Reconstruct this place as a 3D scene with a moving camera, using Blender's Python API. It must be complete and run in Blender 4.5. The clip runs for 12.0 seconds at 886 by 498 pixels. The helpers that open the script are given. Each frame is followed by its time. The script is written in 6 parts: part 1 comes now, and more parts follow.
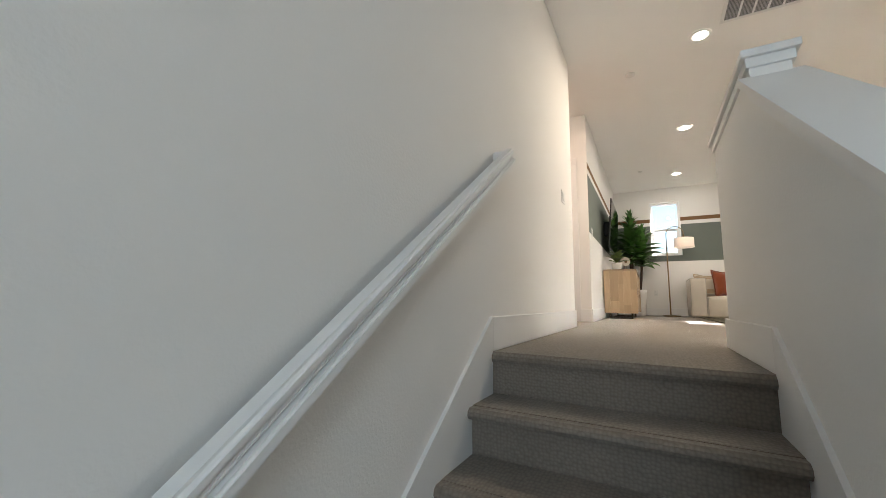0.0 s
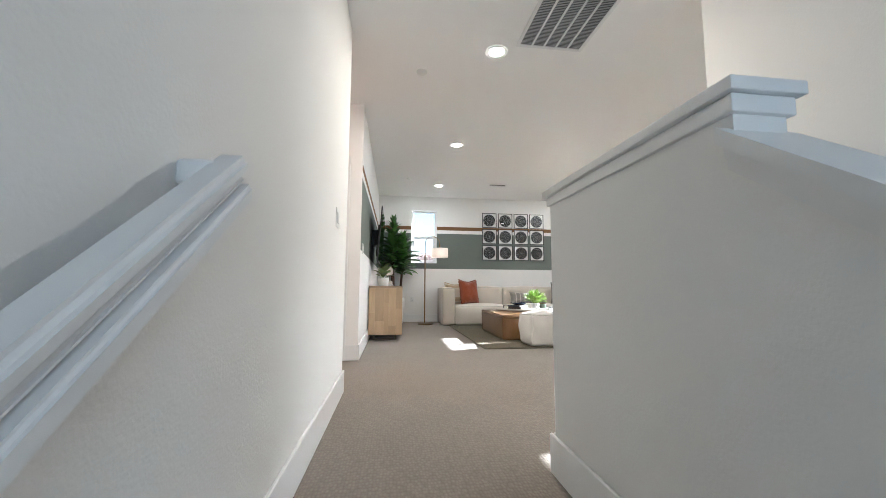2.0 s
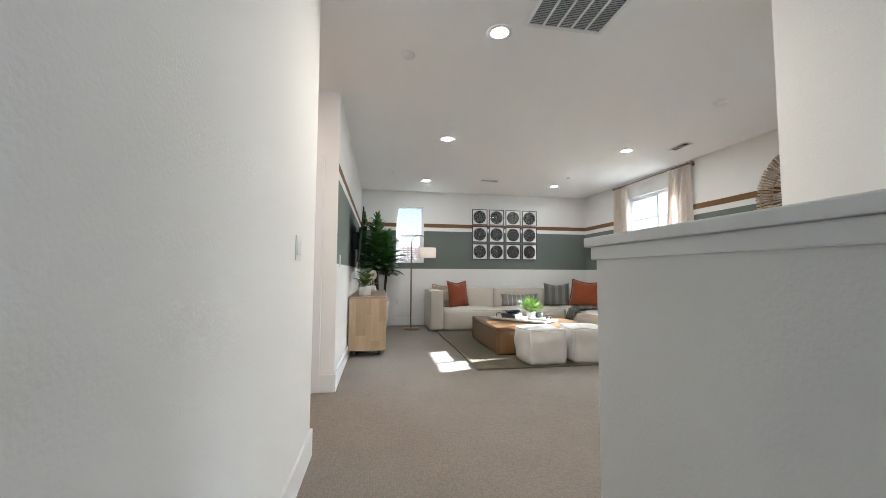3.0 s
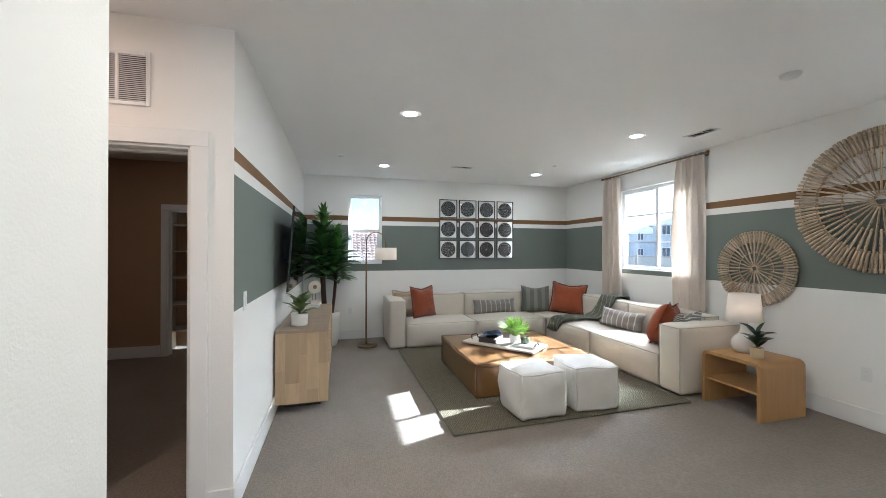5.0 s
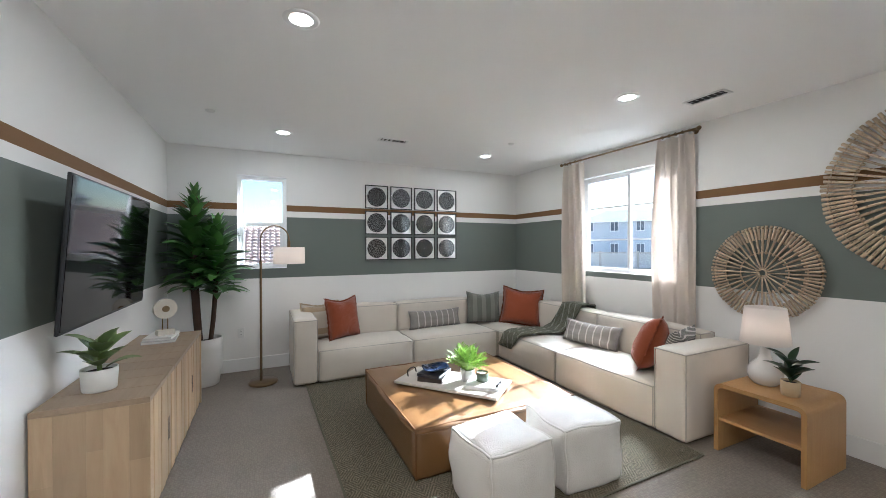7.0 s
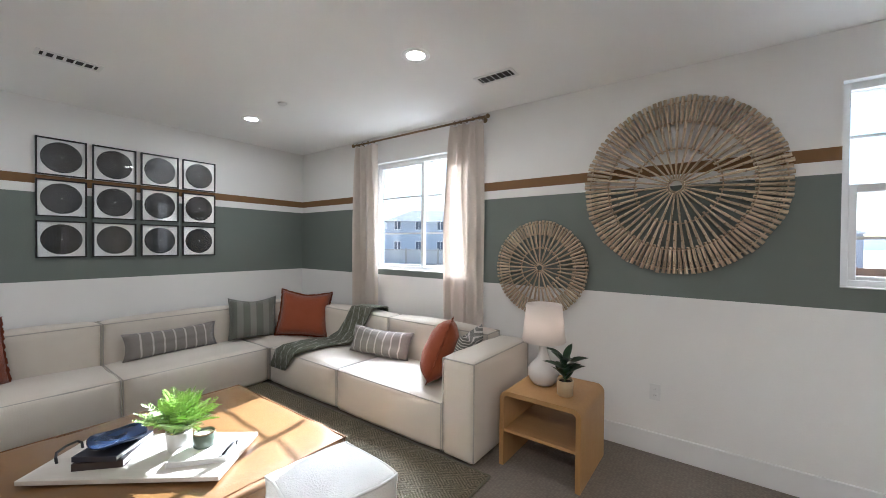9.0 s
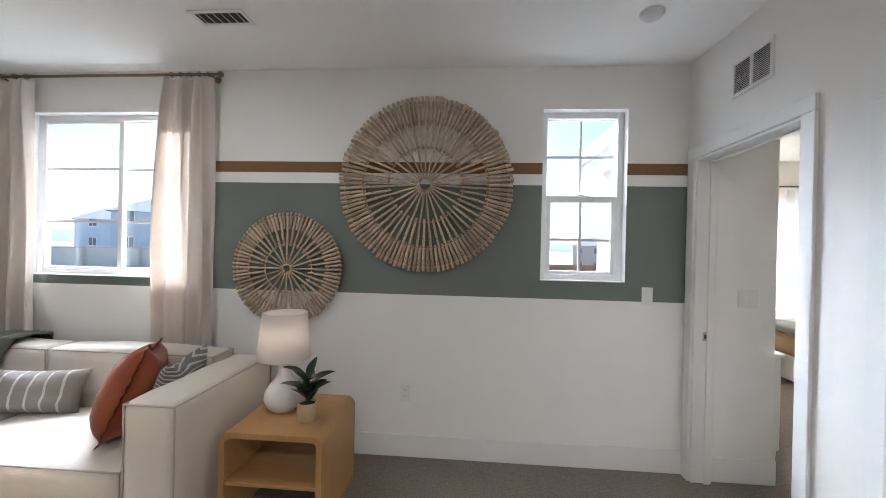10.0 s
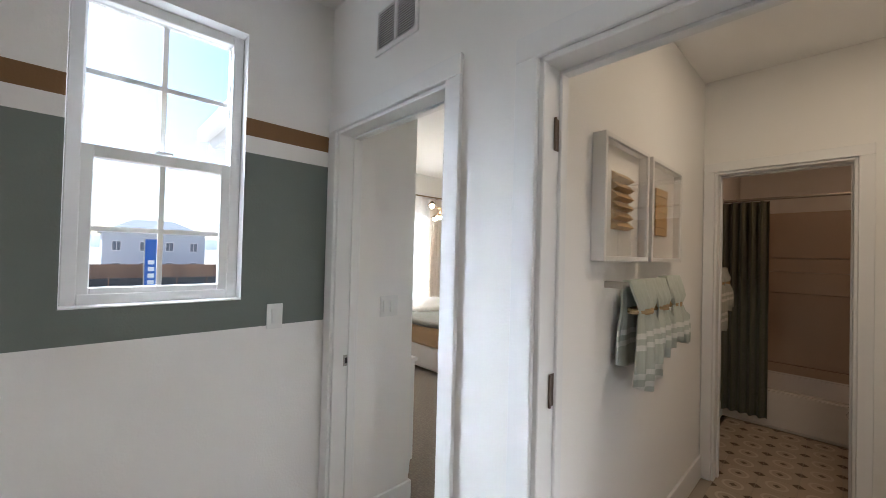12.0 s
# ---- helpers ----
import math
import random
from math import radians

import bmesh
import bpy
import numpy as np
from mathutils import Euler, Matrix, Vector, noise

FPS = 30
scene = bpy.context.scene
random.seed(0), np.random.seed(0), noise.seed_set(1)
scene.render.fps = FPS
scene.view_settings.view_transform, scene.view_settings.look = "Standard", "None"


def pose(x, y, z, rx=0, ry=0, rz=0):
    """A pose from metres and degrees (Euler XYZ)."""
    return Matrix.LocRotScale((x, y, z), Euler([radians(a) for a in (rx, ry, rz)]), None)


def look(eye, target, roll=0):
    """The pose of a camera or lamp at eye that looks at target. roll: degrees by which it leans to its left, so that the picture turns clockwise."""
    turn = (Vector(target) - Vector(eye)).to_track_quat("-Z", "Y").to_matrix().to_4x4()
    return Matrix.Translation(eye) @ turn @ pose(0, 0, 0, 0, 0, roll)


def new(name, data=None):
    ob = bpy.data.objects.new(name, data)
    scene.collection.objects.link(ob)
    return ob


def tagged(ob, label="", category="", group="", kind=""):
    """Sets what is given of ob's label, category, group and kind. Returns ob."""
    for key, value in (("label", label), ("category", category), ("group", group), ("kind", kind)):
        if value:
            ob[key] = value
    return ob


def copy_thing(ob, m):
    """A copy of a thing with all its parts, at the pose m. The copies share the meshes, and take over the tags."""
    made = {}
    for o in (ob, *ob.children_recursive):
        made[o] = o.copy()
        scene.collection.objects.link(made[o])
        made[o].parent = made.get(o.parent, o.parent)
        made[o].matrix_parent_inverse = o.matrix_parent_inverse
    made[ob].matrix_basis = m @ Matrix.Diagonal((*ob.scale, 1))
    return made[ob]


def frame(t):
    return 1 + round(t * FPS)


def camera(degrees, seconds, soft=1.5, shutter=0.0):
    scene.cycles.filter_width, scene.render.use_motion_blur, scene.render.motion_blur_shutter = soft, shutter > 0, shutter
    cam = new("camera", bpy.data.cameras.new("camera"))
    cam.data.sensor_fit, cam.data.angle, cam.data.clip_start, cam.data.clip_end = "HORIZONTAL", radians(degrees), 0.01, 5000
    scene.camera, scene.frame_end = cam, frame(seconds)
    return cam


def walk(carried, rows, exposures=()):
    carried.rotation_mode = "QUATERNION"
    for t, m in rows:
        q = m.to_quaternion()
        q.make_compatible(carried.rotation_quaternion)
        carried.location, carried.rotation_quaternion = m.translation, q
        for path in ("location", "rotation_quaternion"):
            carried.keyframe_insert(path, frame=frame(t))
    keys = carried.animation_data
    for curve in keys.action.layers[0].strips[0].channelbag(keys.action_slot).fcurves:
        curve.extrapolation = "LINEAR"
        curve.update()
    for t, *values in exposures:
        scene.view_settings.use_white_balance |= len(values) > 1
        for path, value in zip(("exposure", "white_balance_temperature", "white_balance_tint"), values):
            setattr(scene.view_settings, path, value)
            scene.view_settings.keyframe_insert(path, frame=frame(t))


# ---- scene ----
cam = camera(99.2, 12.0, soft=0.65)
PATH = [
    (0, (0.143, -0.108, 0.221), (-0.815, 1.627, 0.495), 1.0),
    (0.5, (0.011, 0.208, 0.266), (-0.371, 2.152, 0.538), 0.7),
    (1, (-0.074, 0.489, 0.45), (-0.078, 2.473, 0.706), 0.2),
    (1.5, (-0.103, 0.723, 0.617), (0.092, 2.701, 0.839), 0.2),
    (2, (-0.155, 0.921, 0.746), (0.098, 2.895, 0.944), 0.3),
    (2.5, (-0.124, 1.156, 0.848), (0.173, 3.127, 1.011), 0.4),
    (3, (-0.129, 1.415, 1.049), (0.2, 3.384, 1.174), 0.3),
    (4.8, (0.028, 2.412, 1.462), (0.522, 4.35, 1.48), 0.2),
    (5, (0.06, 2.57, 1.469), (0.587, 4.5, 1.477), 0.1),
    (5.5, (0.154, 2.911, 1.474), (0.712, 4.832, 1.48), 0.1),
    (6, (0.272, 3.239, 1.489), (0.897, 5.139, 1.491), 0.1),
    (6.5, (0.403, 3.55, 1.497), (1.178, 5.394, 1.492), 0.1),
    (6.7, (0.434, 3.669, 1.51), (1.249, 5.495, 1.502), 0.0),
    (8.5, (1.044, 4.2, 1.485), (2.285, 5.769, 1.462), 0.1),
    (9, (1.258, 4.294, 1.472), (2.86, 5.491, 1.449), 0.5),
    (9.5, (1.47, 4.322, 1.466), (3.387, 4.89, 1.448), 0.9),
    (10, (1.7, 4.246, 1.453), (3.694, 4.392, 1.448), 1.3),
    (10.5, (1.947, 4.186, 1.442), (3.934, 3.952, 1.45), 1.3),
    (11, (2.164, 4.1, 1.45), (4.026, 3.369, 1.464), 1.3),
    (11.5, (2.339, 3.887, 1.463), (4.033, 2.823, 1.476), 1.5),
    (12, (2.509, 3.705, 1.468), (3.963, 2.333, 1.497), 1.5),
]
walk(cam, [(t, look(eye, target, roll)) for t, eye, target, roll in PATH],
     exposures=[(0, 3.08, 6500, 10), (1, 3.25, 5850, 8), (2, 3.15, 5600, 8), (3, 2.88, 5550, 7), (5, 2.78, 5350, 5), (6.5, 2.82, 5350, 7), (8.5, 2.7, 5400, 9), (9.5, 2.55, 5450, 10), (12, 2.36, 5500, 10)])

# ---- world, sun and lamps ----
SUN_WAY = Vector((-1.0, -0.285, -0.605)).normalized()
world = bpy.data.worlds.new("sky")
scene.world = world
world.use_nodes = True
wn = world.node_tree
sky = wn.nodes.new("ShaderNodeTexSky")
sky.sky_type = "NISHITA"
sky.sun_disc = False
sky.dust_density = 0.5
sky.air_density = 1.1
sky.sun_elevation = math.asin(-SUN_WAY.z)
sky.sun_rotation = math.atan2(-SUN_WAY.x, -SUN_WAY.y)
wn.links.new(sky.outputs[0], wn.nodes["Background"].inputs[0])
wn.nodes["Background"].inputs[1].default_value = 0.05


def lamp(name, kind, m, energy, colour=(1, 1, 1), **more):
    data = bpy.data.lights.new(name, kind)
    data.energy, data.color = energy, colour
    ob = new(name, data)
    ob.matrix_world = m
    if kind == "SUN":
        data.angle = radians(0.5)
    if kind == "AREA":
        data.shape = more.get("shape", "RECTANGLE")
        data.size = more["size"]
        data.size_y = more.get("size_y", more["size"])
    if kind == "POINT":
        data.shadow_soft_size = more["size"]
    return ob


lamp("sun", "SUN", look((20, 6.4, 12.4), Vector((20, 6.4, 12.4)) + SUN_WAY), 5.0, (1.0, 0.97, 0.93))
# The first two, in alcove and store room, are unseen lamps added for warmth.
CANS_AND_ADDED = [(-1.75, 4.29), (-1.9, 6.9), (0.66, 3.815), (0.67, 5.92), (3.12, 5.92), (0.67, 8.07), (3.12, 8.07)]
for cx, cy in CANS_AND_ADDED:
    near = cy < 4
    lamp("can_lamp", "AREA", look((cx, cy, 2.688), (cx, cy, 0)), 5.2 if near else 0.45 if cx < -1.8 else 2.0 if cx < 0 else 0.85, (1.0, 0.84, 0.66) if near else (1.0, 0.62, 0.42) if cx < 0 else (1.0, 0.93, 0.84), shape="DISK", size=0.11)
lamp("bath_lamp", "AREA", look((2.5, -0.2, 2.69), (2.5, -0.2, 0)), 0.6, (1.0, 0.56, 0.29), shape="DISK", size=0.2)
lamp("bath_lamp", "AREA", look((2.3, 1.6, 2.69), (2.3, 1.6, 0)), 1.45, (1.0, 0.73, 0.46), shape="DISK", size=0.2)
lamp("stair_window_lamp", "AREA", look((1.13, -3.47, 0.55), (1.13, 0, 0.55)), 5.0, (0.70, 0.86, 1.0), size=0.95, size_y=1.7)


# ---- materials ----
def material(name, colour, rough=0.6, metal=0.0, colour2=None, scale=8.0, detail=6.0, bump=0.0, bump_scale=200.0,
             spec=0.5, sheen=0.0, stretch=(1, 1, 1), vary=0.0):
    """A surface with two scales of variation: colour to colour2 over a large noise, relief from a fine one."""
    m = bpy.data.materials.new(name)
    m.use_nodes = True
    t = m.node_tree
    b = t.nodes["Principled BSDF"]
    b.inputs["Roughness"].default_value = rough
    b.inputs["Metallic"].default_value = metal
    b.inputs["Specular IOR Level"].default_value = spec
    b.inputs["Sheen Weight"].default_value = sheen
    co = t.nodes.new("ShaderNodeTexCoord")
    mp = t.nodes.new("ShaderNodeMapping")
    mp.inputs["Scale"].default_value = stretch
    t.links.new(co.outputs["Object"], mp.inputs["Vector"])
    n = t.nodes.new("ShaderNodeTexNoise")
    n.inputs["Scale"].default_value, n.inputs["Detail"].default_value = scale, detail
    t.links.new(mp.outputs[0], n.inputs["Vector"])
    mix = t.nodes.new("ShaderNodeMix")
    mix.data_type = "RGBA"
    c2 = colour2 or tuple(c * 0.9 for c in colour)
    mix.inputs[6].default_value = (*colour, 1)
    mix.inputs[7].default_value = (*c2, 1)
    t.links.new(n.outputs["Fac"], mix.inputs[0])
    last = mix.outputs[2]
    if vary:
        info = t.nodes.new("ShaderNodeObjectInfo")
        rng = t.nodes.new("ShaderNodeMapRange")
        rng.inputs["To Min"].default_value, rng.inputs["To Max"].default_value = 1 - vary, 1 + vary
        t.links.new(info.outputs["Random"], rng.inputs["Value"])
        hsv = t.nodes.new("ShaderNodeHueSaturation")
        t.links.new(last, hsv.inputs["Color"])
        t.links.new(rng.outputs[0], hsv.inputs["Value"])
        last = hsv.outputs[0]
    t.links.new(last, b.inputs["Base Color"])
    if bump:
        f = t.nodes.new("ShaderNodeTexNoise")
        f.inputs["Scale"].default_value, f.inputs["Detail"].default_value = bump_scale, 3
        t.links.new(mp.outputs[0], f.inputs["Vector"])
        bp = t.nodes.new("ShaderNodeBump")
        bp.inputs["Strength"].default_value, bp.inputs["Distance"].default_value = bump, 0.004
        t.links.new(f.outputs["Fac"], bp.inputs["Height"])
        t.links.new(bp.outputs[0], b.inputs["Normal"])
    return m


def emitter(name, colour, strength):
    m = bpy.data.materials.new(name)
    m.use_nodes = True
    b = m.node_tree.nodes["Principled BSDF"]
    b.inputs["Base Color"].default_value = (*colour, 1)
    b.inputs["Emission Color"].default_value = (*colour, 1)
    b.inputs["Emission Strength"].default_value = strength
    return m


def nodes_of(m):
    t = m.node_tree
    return t, t.nodes["Principled BSDF"], t.nodes.new, t.links.new


WHITE = (0.83, 0.82, 0.795)
GREEN = (0.165, 0.188, 0.168)
BROWN = (0.20, 0.11, 0.045)
M_WALL = material("wall_paint", WHITE, 0.75, spec=0.22, colour2=(0.80, 0.79, 0.765), scale=1.2, bump=0.22, bump_scale=110)
M_CEIL = material("ceiling_paint", (0.90, 0.895, 0.88), 0.8, colour2=(0.88, 0.875, 0.86), scale=1.0, bump=0.15, bump_scale=120)
M_TRIM = material("trim_paint", (0.80, 0.80, 0.79), 0.42, spec=0.35, colour2=(0.76, 0.76, 0.75), scale=2.0, bump=0.05, bump_scale=60)
M_STUCCO = material("stucco", (0.62, 0.60, 0.57), 0.9, bump=0.6, bump_scale=60)


def striped_paint():
    m = material("striped_wall_paint", WHITE, 0.7, spec=0.3, colour2=(0.80, 0.79, 0.765), scale=1.2, bump=0.22, bump_scale=110)
    t, b, node, link = nodes_of(m)
    geo = node("ShaderNodeNewGeometry")
    sep = node("ShaderNodeSeparateXYZ")
    link(geo.outputs["Position"], sep.inputs[0])
    base = b.inputs["Base Color"].links[0].from_socket
    for lo, hi, col in ((1.125, 1.893, GREEN), (1.968, 2.045, BROWN)):
        a, c = node("ShaderNodeMath"), node("ShaderNodeMath")
        a.operation, c.operation = "GREATER_THAN", "LESS_THAN"
        a.inputs[1].default_value, c.inputs[1].default_value = lo, hi
        link(sep.outputs["Z"], a.inputs[0])
        link(sep.outputs["Z"], c.inputs[0])
        mul = node("ShaderNodeMath")
        mul.operation = "MULTIPLY"
        link(a.outputs[0], mul.inputs[0])
        link(c.outputs[0], mul.inputs[1])
        mix = node("ShaderNodeMix")
        mix.data_type = "RGBA"
        mix.inputs[7].default_value = (*col, 1)
        link(mul.outputs[0], mix.inputs[0])
        link(base, mix.inputs[6])
        base = mix.outputs[2]
    link(base, b.inputs["Base Color"])
    return m


M_STRIPE = striped_paint()


def carpet_paint(name, c1, c2, size=0.011):
    """Loop carpet in rows."""
    m = material(name, c1, 0.95, colour2=c2, scale=2.5, spec=0.1, sheen=0.15)
    t, b, node, link = nodes_of(m)
    geo = node("ShaderNodeNewGeometry")
    mp = node("ShaderNodeMapping")
    mp.inputs["Scale"].default_value = (1 / size, 0.6 / size, 1 / size)
    link(geo.outputs["Position"], mp.inputs["Vector"])
    v = node("ShaderNodeTexVoronoi")
    v.inputs["Scale"].default_value = 1.0
    v.inputs["Randomness"].default_value = 0.55
    link(mp.outputs[0], v.inputs["Vector"])
    bp = node("ShaderNodeBump")
    bp.invert = True
    bp.inputs["Strength"].default_value, bp.inputs["Distance"].default_value = 0.55, 0.005
    link(v.outputs["Distance"], bp.inputs["Height"])
    link(bp.outputs[0], b.inputs["Normal"])
    ramp = node("ShaderNodeMapRange")
    ramp.inputs["From Max"].default_value = 0.8
    ramp.inputs["To Min"].default_value, ramp.inputs["To Max"].default_value = 1.06, 0.74
    link(v.outputs["Distance"], ramp.inputs["Value"])
    hsv = node("ShaderNodeHueSaturation")
    link(b.inputs["Base Color"].links[0].from_socket, hsv.inputs["Color"])
    link(ramp.outputs[0], hsv.inputs["Value"])
    link(hsv.outputs[0], b.inputs["Base Color"])
    return m


M_CARPET = carpet_paint("loop_carpet", (0.265, 0.228, 0.188), (0.205, 0.175, 0.145), 0.013)


def glass_paint(name, tint=(1, 1, 1)):
    m = bpy.data.materials.new(name)
    m.use_nodes = True
    t, b, node, link = nodes_of(m)
    b.inputs["Base Color"].default_value = (*tint, 1)
    b.inputs["Transmission Weight"].default_value = 1.0
    b.inputs["Roughness"].default_value = 0.0
    b.inputs["IOR"].default_value = 1.45
    return m


M_GLASS = glass_paint("window_glass", (0.78, 0.81, 0.83))


# ---- building helpers ----
def mesh_of(bm, name):
    me = bpy.data.meshes.new(name)
    bm.to_mesh(me)
    bm.free()
    return me


def part(name, bm, mat, parent=None, label="", smooth=False):
    me = mesh_of(bm, name)
    for mt in (mat if isinstance(mat, (list, tuple)) else [mat]):
        me.materials.append(mt)
    if smooth:
        for p in me.polygons:
            p.use_smooth = True
    ob = new(name, me)
    if parent:
        ob.parent = parent
    if label:
        ob["label"] = label
    return ob


def shared(name, me, parent, m):
    ob = new(name, me)
    ob.parent = parent
    ob.matrix_basis = m
    return ob


def thing(name, at, label, category, group="", turn=0.0):
    ob = new(name)
    ob.empty_display_size = 0.1
    ob.matrix_basis = pose(*at, 0, 0, turn)
    return tagged(ob, label, category, group)


def box(bm, lo, hi, bevel=0.0, seg=2):
    c = [(a + b) / 2 for a, b in zip(lo, hi)]
    s = [abs(b - a) for a, b in zip(lo, hi)]
    r = bmesh.ops.create_cube(bm, size=1.0, matrix=Matrix.Translation(c) @ Matrix.Diagonal((*s, 1)))
    if bevel:
        edges = list({e for v in r["verts"] for e in v.link_edges})
        bmesh.ops.bevel(bm, geom=edges, offset=bevel, segments=seg, profile=0.6, affect="EDGES", clamp_overlap=True)
    return bm


def boxm(lo, hi, bevel=0.0, seg=2):
    return box(bmesh.new(), lo, hi, bevel, seg)


def cyl(bm, a, b, r1, r2=None, n=16):
    a, b = Vector(a), Vector(b)
    r2 = r1 if r2 is None else r2
    d = b - a
    m = Matrix.Translation((a + b) / 2) @ d.to_track_quat("Z", "Y").to_matrix().to_4x4()
    bmesh.ops.create_cone(bm, cap_ends=True, segments=n, radius1=r1, radius2=r2, depth=d.length, matrix=m)
    return bm


def lathe(profile, n=32, closed=False):
    """A turned body from (radius, height) pairs."""
    bm = bmesh.new()
    rings = []
    for r, z in profile:
        rings.append([bm.verts.new((r * math.cos(2 * math.pi * i / n), r * math.sin(2 * math.pi * i / n), z)) for i in range(n)])
    for k in range(len(rings) - 1):
        for i in range(n):
            j = (i + 1) % n
            bm.faces.new((rings[k][i], rings[k][j], rings[k + 1][j], rings[k + 1][i]))
    if closed:
        bm.faces.new(list(reversed(rings[0])))
        bm.faces.new(rings[-1])
    bmesh.ops.recalc_face_normals(bm, faces=bm.faces)
    return bm


def tube(bm, pts, r, n=8):
    """A round bar along points."""
    pts = [Vector(p) for p in pts]
    rings = []
    q, old = None, None
    for i, p in enumerate(pts):
        d = (pts[min(i + 1, len(pts) - 1)] - pts[max(i - 1, 0)]).normalized()
        q = d.to_track_quat("Z", "Y") if q is None else old.rotation_difference(d) @ q
        old = d
        rings.append([bm.verts.new(p + q @ Vector((r * math.cos(2 * math.pi * k / n), r * math.sin(2 * math.pi * k / n), 0))) for k in range(n)])
    for a, b in zip(rings, rings[1:]):
        for k in range(n):
            j = (k + 1) % n
            bm.faces.new((a[k], a[j], b[j], b[k]))
    bm.faces.new(list(reversed(rings[0])))
    bm.faces.new(rings[-1])
    return bm


def prism(bm, poly, axis, lo, hi):
    """A flat outline (two coordinates each) pushed along an axis."""
    def at(p, d):
        return {"x": (d, p[0], p[1]), "y": (p[0], d, p[1]), "z": (p[0], p[1], d)}[axis]
    a = [bm.verts.new(at(p, lo)) for p in poly]
    b = [bm.verts.new(at(p, hi)) for p in poly]
    n = len(poly)
    bm.faces.new(a)
    bm.faces.new(list(reversed(b)))
    for i in range(n):
        j = (i + 1) % n
        bm.faces.new((a[i], b[i], b[j], a[j]))
    bmesh.ops.recalc_face_normals(bm, faces=bm.faces)
    return bm


def wall(name, axis, front, back, a0, a1, z0, z1, openings=(), mats=None, label=""):
    """A wall square to an axis: front is the face towards the room; openings (a0, a1, z0, z1) go through it."""
    aa = sorted({a0, a1, *[o[0] for o in openings], *[o[1] for o in openings]})
    zz = sorted({z0, z1, *[o[2] for o in openings], *[o[3] for o in openings]})
    full = {}
    for i in range(len(aa) - 1):
        for k in range(len(zz) - 1):
            ca, cz = (aa[i] + aa[i + 1]) / 2, (zz[k] + zz[k + 1]) / 2
            full[i, k] = not any(o[0] < ca < o[1] and o[2] < cz < o[3] for o in openings)
    bm = bmesh.new()

    def at(a, d, z):
        return (d, a, z) if axis == "x" else (a, d, z)

    def quad(pts, slot):
        bm.faces.new([bm.verts.new(p) for p in pts]).material_index = slot
    for (i, k), on in full.items():
        if not on:
            continue
        l, r, u, v = aa[i], aa[i + 1], zz[k], zz[k + 1]
        quad([at(l, front, u), at(r, front, u), at(r, front, v), at(l, front, v)], 0)
        quad([at(l, back, u), at(r, back, u), at(r, back, v), at(l, back, v)], 1)
        if not full.get((i - 1, k)):
            quad([at(l, front, u), at(l, back, u), at(l, back, v), at(l, front, v)], 2)
        if not full.get((i + 1, k)):
            quad([at(r, front, u), at(r, back, u), at(r, back, v), at(r, front, v)], 2)
        if not full.get((i, k - 1)):
            quad([at(l, front, u), at(r, front, u), at(r, back, u), at(l, back, u)], 2)
        if not full.get((i, k + 1)):
            quad([at(l, front, v), at(r, front, v), at(r, back, v), at(l, back, v)], 2)
    bmesh.ops.remove_doubles(bm, verts=bm.verts, dist=0.0005)
    bmesh.ops.recalc_face_normals(bm, faces=bm.faces)
    ob = part(name, bm, mats or [M_WALL, M_WALL, M_WALL])
    return tagged(ob, label or "white painted plaster wall with fine texture", "wall", kind="structure")


# ---- structure ----
XL, XT, XR, YF, YD, TOP = -0.51, -0.51, 4.30, 9.02, 2.82, 2.70
STRIPED = [M_STRIPE, M_WALL, M_WALL]
wall("wall_east", "x", XR, XR + 0.16, YD - 0.12, YF + 0.16, -3.2, TOP, [(6.225, 7.575, 1.19, 2.40), (3.215, 3.772, 1.25, 2.41)],
     [M_STRIPE, M_STUCCO, M_TRIM], "white wall with a sage green band and brown stripe")
wall("wall_north", "y", YF, YF + 0.16, XT - 0.12, XR, -3.2, TOP, [(0.19, 0.745, 1.245, 2.395)],
     [M_STRIPE, M_STUCCO, M_TRIM], "white wall with a sage green band and brown stripe")
wall("wall_west", "x", XT, XT - 0.12, 4.90, YF, 0, TOP, [], STRIPED, "white wall with a sage green band and brown stripe")
wall("wall_alcove", "y", 4.90, 5.02, -3.2, XT - 0.12, 0, TOP, [(-1.52, -0.72, 0, 2.03)])
wall("wall_alcove_south", "y", 3.72, 3.60, -3.2, XL - 0.12, 0, TOP)
wall("wall_alcove_west", "x", -3.2, -3.32, 3.55, 5.02, 0, TOP)
wall("wall_stair_left", "x", XL, XL - 0.12, -3.5, 3.72, -3.2, TOP)
wall("wall_stair_right", "x", 1.65, 1.77, -3.5, 2.70, -3.2, TOP)
wall("wall_stair_end", "y", -3.5, -3.62, XL - 0.12, 1.77, -3.2, TOP, [(0.65, 1.61, -0.3, 1.4)])
wall("wall_doors", "y", YD, YD - 0.12, 1.65, XR, 0, TOP, [(3.44, 4.215, 0, 2.06), (2.27, 3.078, 0, 2.01)])
# The store room walls take an even tan brown, deeper than M_WALL.
M_TAN_WALL = material("tan_brown_wall", (0.42, 0.29, 0.18), 0.6, colour2=(0.38, 0.26, 0.16), scale=1.2, bump=0.22, bump_scale=110)
TANNED = [M_TAN_WALL, M_TAN_WALL, M_TAN_WALL]
wall("wall_store_west", "x", -3.2, -3.32, 5.02, 9.3, 0, TOP, [], TANNED, "tan brown store room wall")
wall("wall_store_back", "y", 8.62, 8.74, -3.2, XT - 0.12, 0, TOP, [(-2.25, -1.5, 0, 2.03)], TANNED, "tan brown store room wall")
